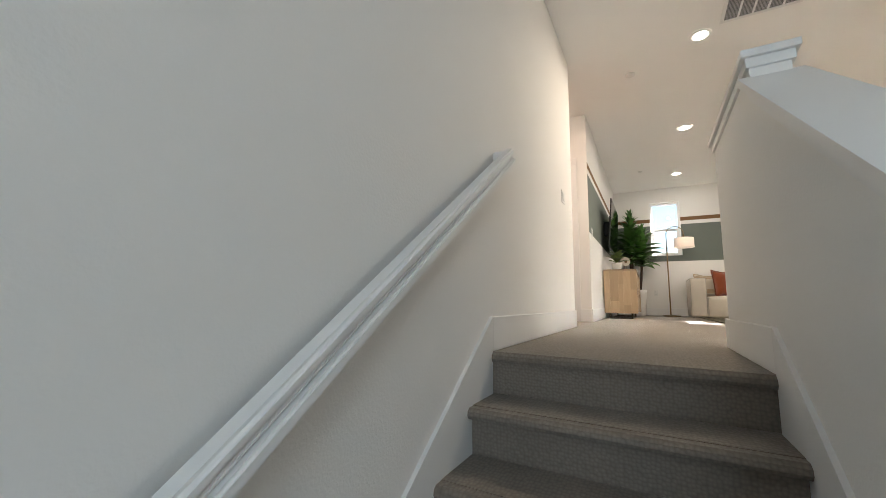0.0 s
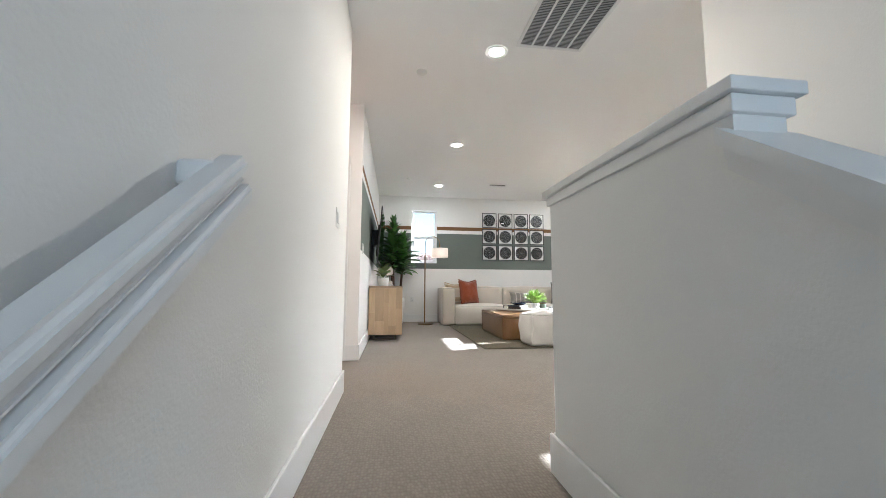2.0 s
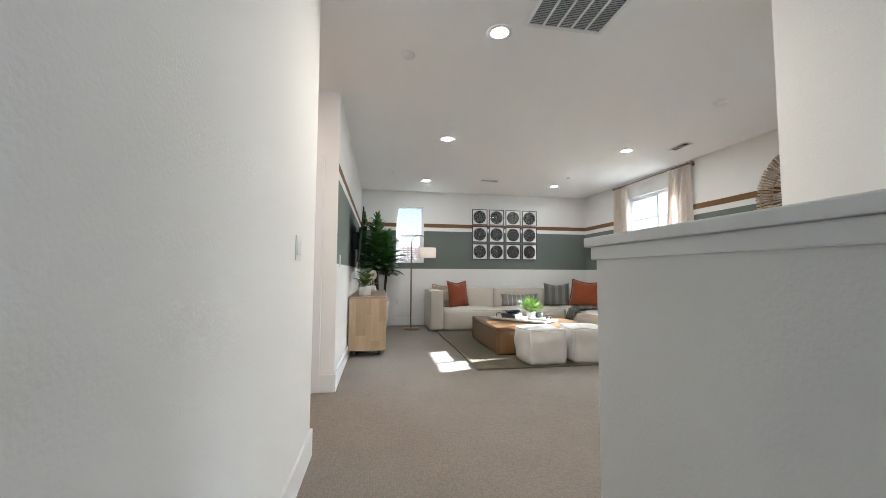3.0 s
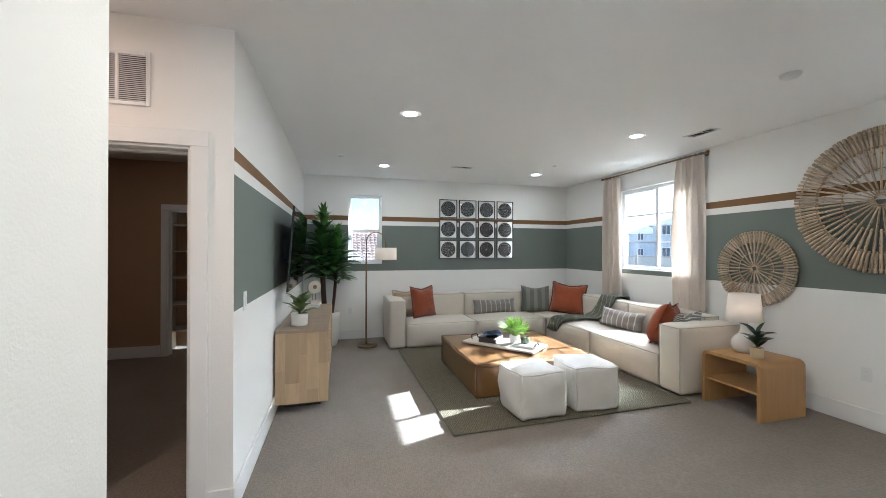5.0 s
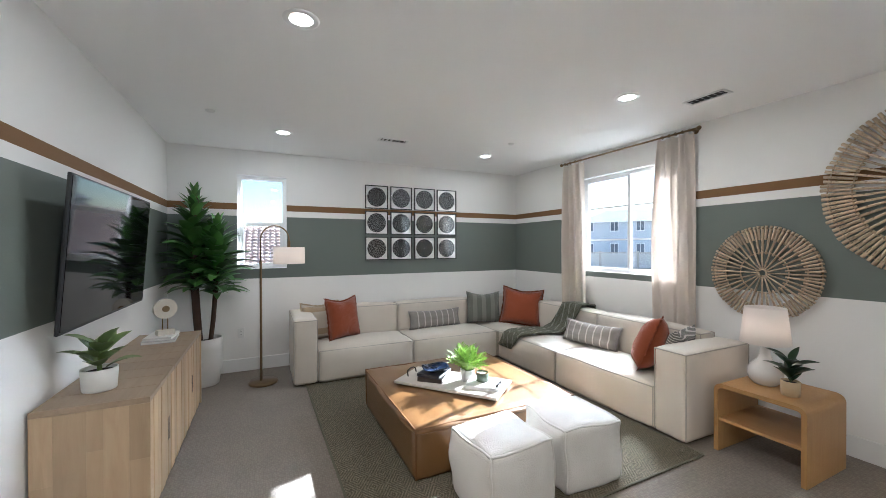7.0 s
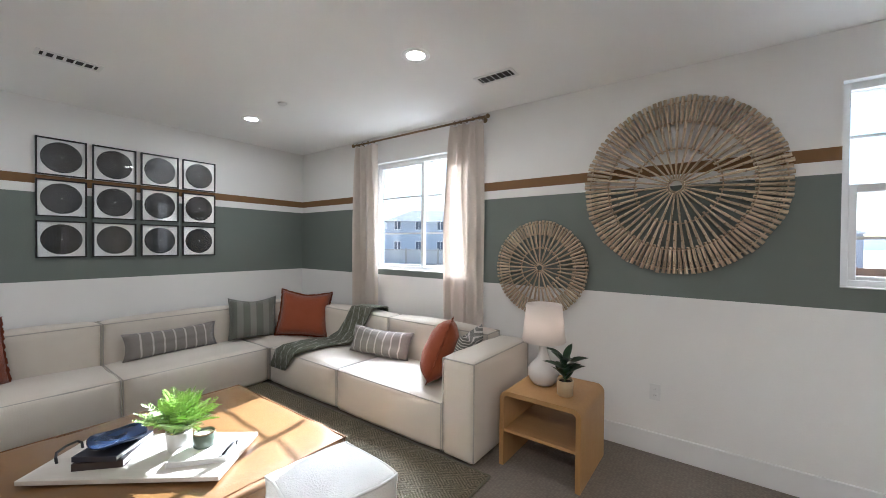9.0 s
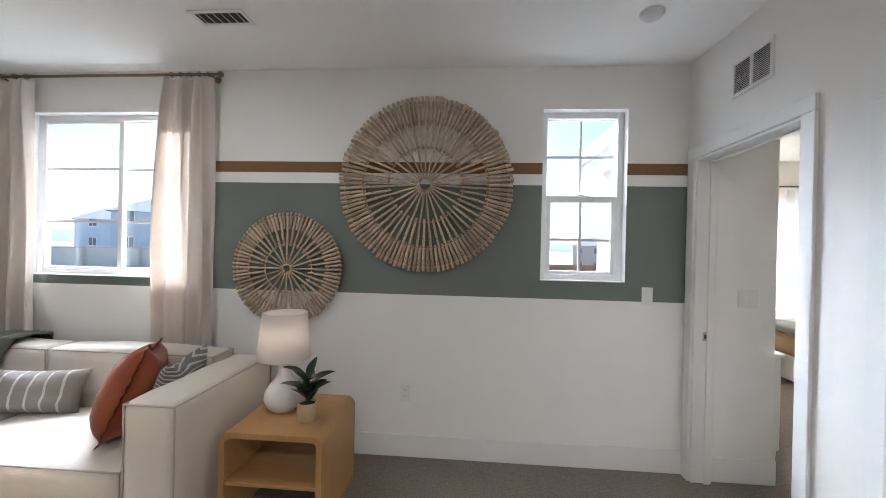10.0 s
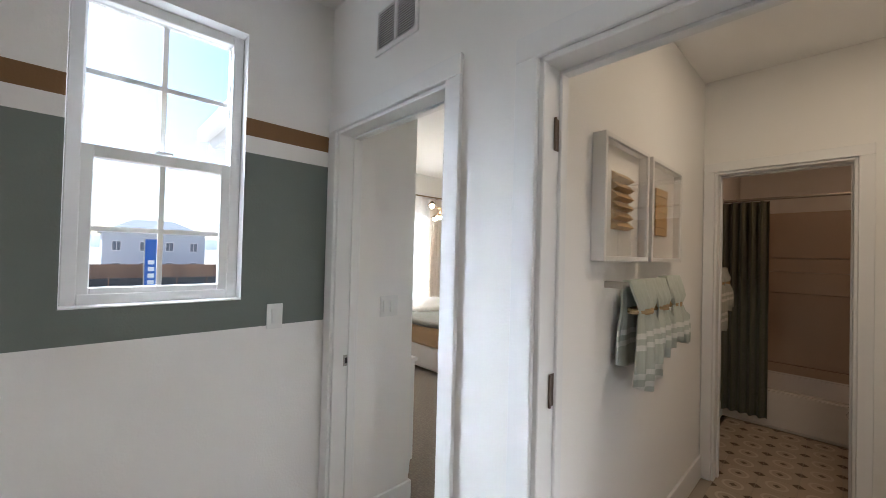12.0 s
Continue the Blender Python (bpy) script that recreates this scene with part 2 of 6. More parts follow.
wall("wall_store_closet", "y", 9.2, 9.3, -3.2, XT - 0.12, 0, TOP, [], TANNED, "tan brown closet wall")

bm = bmesh.new()
for lo, hi in (((-3.2, 2.70, -0.25), (XR, YF, 0)), ((-3.2, 2.40, -0.25), (1.65, 2.70, 0)), ((XL, 1.545, -0.25), (0.62, 2.40, 0)), ((3.25, -1.6, -0.25), (7.2, 2.70, 0))):
    box(bm, lo, hi)
tagged(part("floor", bm, M_CARPET), "taupe looped carpet floor", "floor", kind="structure")
bm = bmesh.new()
box(bm, (-3.35, -3.65, TOP), (XR + 0.16, YF + 0.16, TOP + 0.12))
box(bm, (XR + 0.16, -1.7, TOP), (7.35, 2.72, TOP + 0.12))
tagged(part("ceiling", bm, M_CEIL), "white painted plaster ceiling", "ceiling", kind="structure")

# stairs
for i in range(13):
    y, z = 1.545 - 0.25 * i, -0.18 * i
    bm = bmesh.new()
    if i:
        box(bm, (XL, y + 0.02, z - 0.25), (0.50, y + 0.275, z - 0.001))
    poly = [(y + 0.03, z - 0.004), (y - 0.016, z - 0.003), (y - 0.030, z - 0.014), (y - 0.033, z - 0.03), (y - 0.022, z - 0.044), (y + 0.012, z - 0.048), (y + 0.016, z - 0.18), (y + 0.04, z - 0.18)]
    if i == 0:
        poly[0], poly[1] = (y + 0.03, z + 0.001), (y - 0.012, z + 0.001)
    prism(bm, poly, "x", XL + 0.001, 0.499)
    st = part("stair_step", bm, M_CARPET)
    tagged(st, "taupe loop carpeted stair step with rounded nosing", "stair step", "stair flight", "structure")
tagged(part("stair_landing", boxm((XL, -3.5, -2.6), (1.65, -1.7, -2.34)), M_CARPET), "taupe carpeted lower stair landing", "landing", kind="structure")

# half wall beside the stairs
bm = bmesh.new()
prism(bm, [(2.435, -0.25), (2.435, 1.10), (1.555, 1.10), (1.555, 0.98), (-1.7, 0.98 - 0.735 * 3.255), (-1.7, -2.6), (-0.2, -2.6), (1.3, -0.6)], "x", 0.50, 0.62)
box(bm, (0.62, 2.325, -0.25), (1.65, 2.435, 1.10))
tagged(part("wall_half", bm, M_WALL), "white painted half wall guarding the stairwell", "half wall", kind="structure")
bm = bmesh.new()
for z0, z1, o in ((1.088, 1.126, 0.012), (1.126, 1.154, 0.026)):
    box(bm, (0.50 - o, 1.555 - o, z0), (0.62 + o, 2.435 + o, z1), 0.004)
    box(bm, (0.62, 2.325 - o, z0), (1.65, 2.435 + o, z1), 0.004)
tagged(part("trim_half_wall_cap", bm, M_TRIM), "glossy white stepped wooden cap on the half wall", "trim", kind="structure")
bm = bmesh.new()
k = 0.735
for d0, d1, o in ((-0.085, -0.062, 0.009), (-0.062, -0.034, 0.016), (-0.034, 0.0, 0.036)):
    z = 1.062
    prism(bm, [(1.565, z + d0), (1.565, z + d1), (-1.7, z + d1 - k * 3.265), (-1.7, z + d0 - k * 3.265)], "x", 0.50 - o, 0.62 + o)
tagged(part("trim_sloped_cap", bm, M_TRIM), "glossy white sloping wooden cap along the stair", "trim", kind="structure")


# skirting
def skirt(name, lo, hi):
    return tagged(part(name, boxm(lo, hi, 0.004, 1), M_TRIM), "tall white painted skirting board", "baseboard", kind="structure")


SK, SH = 0.015, 0.155
skirt("baseboard_east", (XR - SK, YD, 0), (XR, YF, SH))
skirt("baseboard_north", (XT, YF - SK, 0), (XR - SK, YF, SH))
skirt("baseboard_west", (XT, 4.90 - SK, 0), (XT + SK, YF - SK, SH))
skirt("baseboard_alcove", (-0.64, 4.90 - SK, 0), (XT, 4.90, SH))
skirt("baseboard_stair_top", (XL, 1.53, 0), (XL + SK, 3.72 + SK, SH))
skirt("baseboard_alcove_south", (-3.2, 3.72, 0), (XL, 3.72 + SK, SH))
skirt("baseboard_half_wall", (0.50 - SK, 1.53, 0), (0.50, 2.445 + SK, SH))
skirt("baseboard_half_end", (0.50, 2.445, 0), (1.65, 2.445 + SK, SH))
skirt("baseboard_doors_a", (3.15, YD, 0), (3.36, YD + SK, SH))
skirt("baseboard_doors_b", (1.65 - SK, YD, 0), (2.19, YD + SK, SH))
skirt("baseboard_stair_right", (1.65 - SK, 2.445, 0), (1.65, YD, SH))
for nm, x0, x1 in (("baseboard_slope_left", XL, XL + SK), ("baseboard_slope_right", 0.50 - SK, 0.50)):
    bm = prism(bmesh.new(), [(1.53, SH), (1.53, -0.30), (-1.6, -0.30 - 0.72 * 3.13), (-1.6, SH - 0.72 * 3.13)], "x", x0, x1)
    tagged(part(nm, bm, M_TRIM), "white painted sloping stair skirting", "baseboard", kind="structure")


def door_casing(name, axis, face, sign, a0, a1, top, depth, width=0.072, label=""):
    """Flat casing on both sides of an opening, and the jamb between them."""
    bm = bmesh.new()

    def bx(l, r, d0, d1, u, v, bev=0.003):
        d0, d1 = sorted((d0, d1))
        if axis == "y":
            box(bm, (l, d0, u), (r, d1, v), bev, 1)
        else:
            box(bm, (d0, l, u), (d1, r, v), bev, 1)
    for f, s in ((face, sign), (face - sign * depth, -sign)):
        bx(a0 - width, a0, f, f + s * 0.018, 0, top)
        bx(a1, a1 + width, f, f + s * 0.018, 0, top)
        bx(a0 - width, a1 + width, f, f + s * 0.018, top, top + width)
    e = 0.016
    bx(a0 - 0.001, a0 + e, face + sign * 0.004, face - sign * (depth + 0.004), 0, top)
    bx(a1 - e, a1 + 0.001, face + sign * 0.004, face - sign * (depth + 0.004), 0, top)
    bx(a0 - 0.001, a1 + 0.001, face + sign * 0.004, face - sign * (depth + 0.004), top - e, top + 0.001)
    m = face - sign * depth * 0.6
    bx(a0 + e, a0 + e + 0.011, m, m - sign * 0.035, 0, top - e, 0.002)
    bx(a1 - e - 0.011, a1 - e, m, m - sign * 0.035, 0, top - e, 0.002)
    bx(a0 + e, a1 - e, m, m - sign * 0.035, top - e - 0.011, top - e, 0.002)
    return tagged(part(name, bm, M_TRIM), label or "white painted door frame with flat casing", "door frame", kind="structure")


door_casing("door_1", "y", YD, 1, 3.44, 4.215, 2.06, 0.12)
door_casing("door_2", "y", YD, 1, 2.27, 3.078, 2.01, 0.12)
door_casing("door_3", "y", 4.90, -1, -1.52, -0.72, 2.03, 0.12, 0.085)


# ---- windows ----
def window(name, axis, plane, sign, a0, a1, z0, z1, kind, label):
    """A white vinyl window set back in its opening. sign points into the room."""
    root = new(name)
    tagged(root, label, "window", kind="structure")

    def bx(bm, l, r, d0, d1, u, v, bev=0.003):
        d0, d1 = sorted((plane + sign * d0, plane + sign * d1))
        if axis == "x":
            box(bm, (d0, l, u), (d1, r, v), bev, 1)
        else:
            box(bm, (l, d0, u), (r, d1, v), bev, 1)
    f = 0.042
    bm = bmesh.new()
    bx(bm, a0, a0 + f, -0.035, 0.035, z0, z1)
    bx(bm, a1 - f, a1, -0.035, 0.035, z0, z1)
    bx(bm, a0 + f, a1 - f, -0.035, 0.035, z0, z0 + f)
    bx(bm, a0 + f, a1 - f, -0.035, 0.035, z1 - f, z1)
    part("window_frame", bm, M_TRIM, root)

    def sash(l, r, u, v, off, g, bars_a, bars_z):
        bm = bmesh.new()
        bx(bm, l, l + g, off - 0.014, off + 0.014, u, v)
        bx(bm, r - g, r, off - 0.014, off + 0.014, u, v)
        bx(bm, l + g, r - g, off - 0.014, off + 0.014, u, u + g)
        bx(bm, l + g, r - g, off - 0.014, off + 0.014, v - g, v)
        for a in bars_a:
            bx(bm, a - 0.009, a + 0.009, off - 0.004, off + 0.004, u + g, v - g, 0)
        for z in bars_z:
            bx(bm, l + g, r - g, off - 0.005, off + 0.003, z - 0.009, z + 0.009, 0)
        part("sash", bm, M_TRIM, root)
        bm = bmesh.new()
        bx(bm, l + g, r - g, off - 0.002, off + 0.002, u + g, v - g, 0)
        p = part("pane", bm, M_GLASS, root)
        p.visible_shadow = False
    if kind == "hung":
        zm, am = (z0 + z1) / 2 - 0.02, (a0 + a1) / 2
        grid = axis == "x"
        sash(a0 + 0.02, a1 - 0.02, zm - 0.02, z1 - 0.02, -0.014, 0.026, [am] if grid else [], [(zm + z1) / 2] if grid else [])
        sash(a0 + 0.03, a1 - 0.03, z0 + 0.02, zm + 0.025, 0.016, 0.045, [am] if grid else [], [(z0 + zm) / 2] if grid else [])
        bm = bmesh.new()
        bx(bm, am - 0.03, am + 0.03, 0.03, 0.05, zm + 0.022, zm + 0.034, 0.004)
        part("sash_lock", bm, M_TRIM, root)
    else:
        am = (a0 + a1) / 2
        zs = [z0 + (z1 - z0) * k / 3 for k in (1, 2)]
        sash(a0 + 0.02, am + 0.02, z0 + 0.02, z1 - 0.02, -0.014, 0.028, [], zs)
        sash(am - 0.02, a1 - 0.02, z0 + 0.02, z1 - 0.02, 0.016, 0.04, [], zs)
    bm = bmesh.new()
    bx(bm, a0, a1, 0.035, 0.104, z0 - 0.001, z0 + 0.004, 0)
    part("window_sill", bm, M_TRIM, root)
    return root


window("window_1", "y", YF + 0.10, -1, 0.19, 0.745, 1.245, 2.395, "hung", "white vinyl single-hung window with bright daylight")
window("window_2", "x", XR + 0.10, -1, 6.225, 7.575, 1.19, 2.40, "slide", "white vinyl sliding window with thin grid bars")
window("window_3", "x", XR + 0.10, -1, 3.215, 3.772, 1.25, 2.41, "hung", "white vinyl single-hung window with grid bars")


# ---- soft shapes ----
def soft_box(bm, lo, hi, r=0.04, puff=0.02, cuts=8, seed=0.0, wrinkle=0.0):
    """An upholstered block: rounded edges and slightly swollen faces."""
    lo, hi = Vector(lo), Vector(hi)
    c, h = (lo + hi) / 2, (hi - lo) / 2
    before = set(bm.verts)
    bmesh.ops.create_cube(bm, size=2.0)
    vs = [v for v in bm.verts if v not in before]
    es = list({e for v in vs for e in v.link_edges})
    bmesh.ops.subdivide_edges(bm, edges=es, cuts=cuts, use_grid_fill=True)
    vs = [v for v in bm.verts if v not in before]
    for v in vs:
        u = v.co.copy()
        # crowd the rows towards the edges
        u = Vector([math.copysign(abs(t) ** 0.6, t) for t in u])
        p = Vector((u.x * h.x, u.y * h.y, u.z * h.z))
        rr = min(r, h.x, h.y, h.z)
        q = Vector([max(-hh + rr, min(hh - rr, t)) for t, hh in zip(p, h)])
        d = p - q
        if d.length > 1e-9:
            p = q + d.normalized() * rr
        for i in range(3):
            j, k = (i + 1) % 3, (i + 2) % 3
            if abs(u[i]) > 0.98:
                p[i] += math.copysign(puff * (1 - u[j] ** 2) * (1 - u[k] ** 2), u[i])
        w = c + p
        if wrinkle:
            w += Vector((noise.noise(w * 6 + Vector((seed, 0, 0))), noise.noise(w * 6 + Vector((0, seed, 5))), noise.noise(w * 5 + Vector((3, seed, 0))))) * wrinkle
        v.co = w
    return bm


def piping(bm, pts, r=0.006):
    out = []
    for a, b in zip(pts, pts[1:]):
        a, b = Vector(a), Vector(b)
        n = max(2, int((b - a).length / 0.08))
        out += [a.lerp(b, i / n) for i in range(n)]
    out.append(Vector(pts[-1]))
    return tube(bm, out, r, 6)


def cloth(name, c1, c2, thread=0.0035, rough=0.92, bump=0.5, big=3.0, sheen=0.3):
    """Woven cloth: crossed threads over a soft blotch."""
    m = material(name, c1, rough, colour2=c2, scale=big, spec=0.15, sheen=sheen)
    t, b, node, link = nodes_of(m)
    co = node("ShaderNodeTexCoord")
    h = None
    for ax in ("X", "Y", "Z"):
        w = node("ShaderNodeTexWave")
        w.bands_direction = ax
        w.inputs["Scale"].default_value = 0.314 / thread
        w.inputs["Distortion"].default_value = 1.5
        w.inputs["Detail"].default_value = 2
        link(co.outputs["Object"], w.inputs["Vector"])
        if h is None:
            h = w.outputs["Fac"]
        else:
            ad = node("ShaderNodeMath")
            link(h, ad.inputs[0])
            link(w.outputs["Fac"], ad.inputs[1])
            h = ad.outputs[0]
    bp = node("ShaderNodeBump")
    bp.inputs["Strength"].default_value, bp.inputs["Distance"].default_value = bump, 0.0015
    link(h, bp.inputs["Height"])
    link(bp.outputs[0], b.inputs["Normal"])
    return m


def banded(m, axis, bands, other=None):
    """Woven stripes across a cloth: bands of (from, to, colour) along an object axis."""
    t, b, node, link = nodes_of(m)
    co = node("ShaderNodeTexCoord")
    sep = node("ShaderNodeSeparateXYZ")
    link(co.outputs["Object"], sep.inputs[0])
    base = b.inputs["Base Color"].links[0].from_socket
    for lo, hi, col in bands:
        a, c, mul = node("ShaderNodeMath"), node("ShaderNodeMath"), node("ShaderNodeMath")
        a.operation, c.operation, mul.operation = "GREATER_THAN", "LESS_THAN", "MULTIPLY"
        a.inputs[1].default_value, c.inputs[1].default_value = lo, hi
        link(sep.outputs[axis], a.inputs[0])
        link(sep.outputs[axis], c.inputs[0])
        link(a.outputs[0], mul.inputs[0])
        link(c.outputs[0], mul.inputs[1])
        mix = node("ShaderNodeMix")
        mix.data_type = "RGBA"
        mix.inputs[7].default_value = (*col, 1)
        link(mul.outputs[0], mix.inputs[0])
        link(base, mix.inputs[6])
        base = mix.outputs[2]
    link(base, b.inputs["Base Color"])
    return m


M_SOFA = cloth("cream_linen", (0.70, 0.64, 0.555), (0.64, 0.58, 0.50), bump=0.18)
M_SEAM = material("dark_cream_piping", (0.50, 0.465, 0.41), 0.9)
M_RUST = cloth("rust_linen", (0.33, 0.085, 0.035), (0.26, 0.062, 0.025), 0.002, big=6)
M_RUST_TRIM = material("rust_fringe", (0.25, 0.06, 0.025), 0.95, bump=0.8, bump_scale=300)
GREY = (0.30, 0.275, 0.25)
CREAM = (0.62, 0.59, 0.54)
M_LUMBAR = banded(cloth("grey_striped_linen", GREY, (0.27, 0.245, 0.225), 0.002), "X",
                  [(x - 0.007, x + 0.007, CREAM) for x in (-0.27, -0.18, -0.09, 0.0, 0.09, 0.18, 0.27)])
M_OLIVE = banded(cloth("olive_striped_linen", (0.17, 0.175, 0.145), (0.14, 0.145, 0.12), 0.002), "X",
                 [(-0.16, -0.10, (0.23, 0.23, 0.20)), (-0.03, 0.03, (0.25, 0.25, 0.215)), (0.10, 0.16, (0.23, 0.23, 0.20))])
M_TICK = banded(cloth("ticking_linen", (0.19, 0.19, 0.165), (0.16, 0.16, 0.14), 0.002), "Z",
                [(-0.2 + 0.022 * i, -0.193 + 0.022 * i, CREAM) for i in range(30)])
M_BEIGE = banded(cloth("beige_fringed_linen", (0.60, 0.54, 0.45), (0.52, 0.46, 0.37), 0.003), "Z",
                 [(0.05, 0.12, (0.42, 0.32, 0.21)), (0.32, 0.39, (0.42, 0.32, 0.21))])
M_THROW = banded(cloth("olive_throw_knit", (0.135, 0.14, 0.085), (0.10, 0.105, 0.065), 0.004, bump=0.9), "Y",
                 [(y, y + 0.012, (0.36, 0.36, 0.30)) for y in (7.33, 7.42, 7.51, 7.62, 7.72, 7.82, 7.92, 8.01)])
M_BOUCLE = material("white_boucle", (0.70, 0.68, 0.64), 0.95, colour2=(0.62, 0.60, 0.56), scale=12, bump=0.9, bump_scale=140, spec=0.1, sheen=0.3)
M_LEATHER = material("tan_leather", (0.215, 0.108, 0.032), 0.36, colour2=(0.14, 0.066, 0.020), scale=5, bump=0.22, bump_scale=130, spec=0.6)
M_LEATHER.node_tree.nodes["Principled BSDF"].inputs["Coat Weight"].default_value = 0.6
M_LEATHER.node_tree.nodes["Principled BSDF"].inputs["Coat Roughness"].default_value = 0.24
M_LEATHER_SEAM = material("tan_leather_seam", (0.16, 0.07, 0.02), 0.5)


# ---- sectional sofa ----
SF, SB = 8.13, 8.97      # front and back of the run on the north wall
RX, RB = 3.345, 4.20      # front and back of the run on the east wall
SEAT, BACK = 0.375, 0.74


def sofa_unit(label, lo, hi, back=None, arm=None, corner=False):
    """One section: base block with a crowned seat, back block, and arm block where it has one."""
    u = thing("sofa_section", ((lo[0] + hi[0]) / 2, (lo[1] + hi[1]) / 2, 0.0), label, "sofa", "sectional sofa")
    off = Vector((-(lo[0] + hi[0]) / 2, -(lo[1] + hi[1]) / 2, 0))

    def block(nm, a, b, puff):
        a, b = Vector(a) + off, Vector(b) + off
        part(nm, soft_box(bmesh.new(), a, b, 0.036, puff, 12, a.x * 7, 0.007), M_SOFA, u, smooth=True)
        bm = bmesh.new()
        e = 0.006
        z = b.z - 0.014
        piping(bm, [(a.x + e, a.y + e, z), (b.x - e, a.y + e, z), (b.x - e, b.y - e, z), (a.x + e, b.y - e, z), (a.x + e, a.y + e, z)], 0.005)
        for px, py in ((a.x + e, a.y + e), (b.x - e, a.y + e), (a.x + e, b.y - e)):
            piping(bm, [(px, py, a.z + 0.02), (px, py, z)], 0.0045)
        part("piping", bm, M_SEAM, u)
    block("seat", (lo[0], lo[1], 0.015), (hi[0], hi[1], SEAT), 0.045)
    if back:
        for a, b in back:
            block("backrest", a, b, 0.022)
    if arm:
        block("armrest", *arm, 0.010)
    for px in (lo[0] + 0.08, hi[0] - 0.08):
        for py in (lo[1] + 0.08, hi[1] - 0.08):
            part("foot", cyl(bmesh.new(), Vector((px, py, 0)) + off, Vector((px, py, 0.03)) + off, 0.02), M_SEAM, u)
    return u


B = 0.22
sofa_unit("cream linen sofa end section with arm, dark piping", (1.02, SF), (2.13, SB - B), [((1.02, SB - B, 0.02), (2.13, SB, BACK))],
          ((0.765, SF, 0.015), (1.015, SB, 0.72)))
sofa_unit("cream linen armless sofa section with dark piping", (2.135, SF), (RX - 0.005, SB - B), [((2.135, SB - B, 0.02), (RX - 0.005, SB, BACK))])
sofa_unit("cream linen corner sofa section with dark piping", (RX, SF), (RB - B, SB - B),
          [((RX, SB - B, 0.02), (RB, SB, BACK)), ((RB - B, SF, 0.02), (RB, SB - B - 0.005, BACK - 0.002))])
sofa_unit("cream linen armless sofa section under a throw", (RX, 7.02), (RB - B, SF - 0.005), [((RB - B, 7.02, 0.02), (RB, SF - 0.005, BACK))])
sofa_unit("cream linen sofa end section beside the wooden table", (RX, 5.86), (RB - B, 7.015), [((RB - B, 5.86, 0.02), (RB, 7.015, BACK))],
          ((RX, 5.59, 0.015), (RB, 5.855, 0.70)))


def pillow(label, at, size, turn, lean, mat, fringe=None, thick=0.16, roll=0.0, group="sofa cushions"):
    """A stuffed cushion: bulging middle, pinched corners. Stands on its lower edge, leaning back."""
    w, h = size
    p = new("cushion")
    p.matrix_basis = pose(*at, 0, 0, turn) @ pose(0, 0, 0, -lean, roll, 0)
    tagged(p, label, "cushion", group)
    bm = bmesh.new()
    n = 14
    grid = {}
    for side in (1, -1):
        for i in range(n + 1):
            for j in range(n + 1):
                if side < 0 and (i in (0, n) or j in (0, n)):
                    grid[side, i, j] = grid[1, i, j]
                    continue
                u, v = 2 * i / n - 1, 2 * j / n - 1
                x = u * w / 2 * (1 - 0.07 * (1 - v * v))
                z = v * h / 2 * (1 - 0.07 * (1 - u * u))
                d = ((1 - u ** 4) * (1 - v ** 4)) ** 0.55 * thick / 2
                d += 0.011 * noise.noise(Vector((u * 2.6 + at[0] * 9, v * 2.6, side))) + 0.005 * noise.noise(Vector((u * 7 + at[0] * 5, v * 6, side + 3)))
                chop = 0.040 if h > 0.35 else 0.012
                if v > 0.2:
                    z -= chop * (1 - abs(u) ** 1.4) * (v - 0.2) / 0.8
                    d *= 1 - 0.25 * (1 - abs(u)) * (v - 0.2)
                grid[side, i, j] = bm.verts.new((x, -side * max(d, 0) if i not in (0, n) and j not in (0, n) else 0, z + h / 2))
        for i in range(n):
            for j in range(n):
                q = [grid[side, i, j], grid[side, i + 1, j], grid[side, i + 1, j + 1], grid[side, i, j + 1]]
                bm.faces.new(q if side > 0 else list(reversed(q)))
    part("cover", bm, mat, p, smooth=True)
    if fringe:
        # a gathered ruffle round the edge
        bm = bmesh.new()
        rnd = random.Random(int(at[0] * 100))
        m = 176
        ring = []
        for k in range(m):
            f = k / m * 4
            q, t = int(f), f % 1 * 2 - 1
            x, z = [(t, -1), (1, t), (-t, 1), (-1, -t)][q]
            px, pz = x * w / 2 * (1 - 0.07 * (1 - z * z)), z * h / 2 * (1 - 0.07 * (1 - x * x)) + h / 2
            if z > 0.2:
                pz -= (0.040 if h > 0.35 else 0.012) * (1 - abs(x) ** 1.4) * (z - 0.2) / 0.8
            out = Vector((x ** 5, 0, z ** 5)).normalized() * rnd.uniform(0.014, 0.023)
            fold = Vector((0, 0.007 * math.sin(k * 1.25) + rnd.uniform(-0.002, 0.002), 0))
            ring.append([bm.verts.new((px, 0, pz)), bm.verts.new(Vector((px, 0, pz)) + out * 0.5 + fold * 0.6), bm.verts.new(Vector((px, 0, pz)) + out + fold)])
        for k in range(m):
            a, b = ring[k], ring[(k + 1) % m]
            bm.faces.new((a[0], b[0], b[1], a[1]))
            bm.faces.new((a[1], b[1], b[2], a[2]))
        bmesh.ops.solidify(bm, geom=bm.faces[:], thickness=0.002)
        part("ruffle", bm, fringe, p, "frayed ruffle edge", smooth=True)
    return p


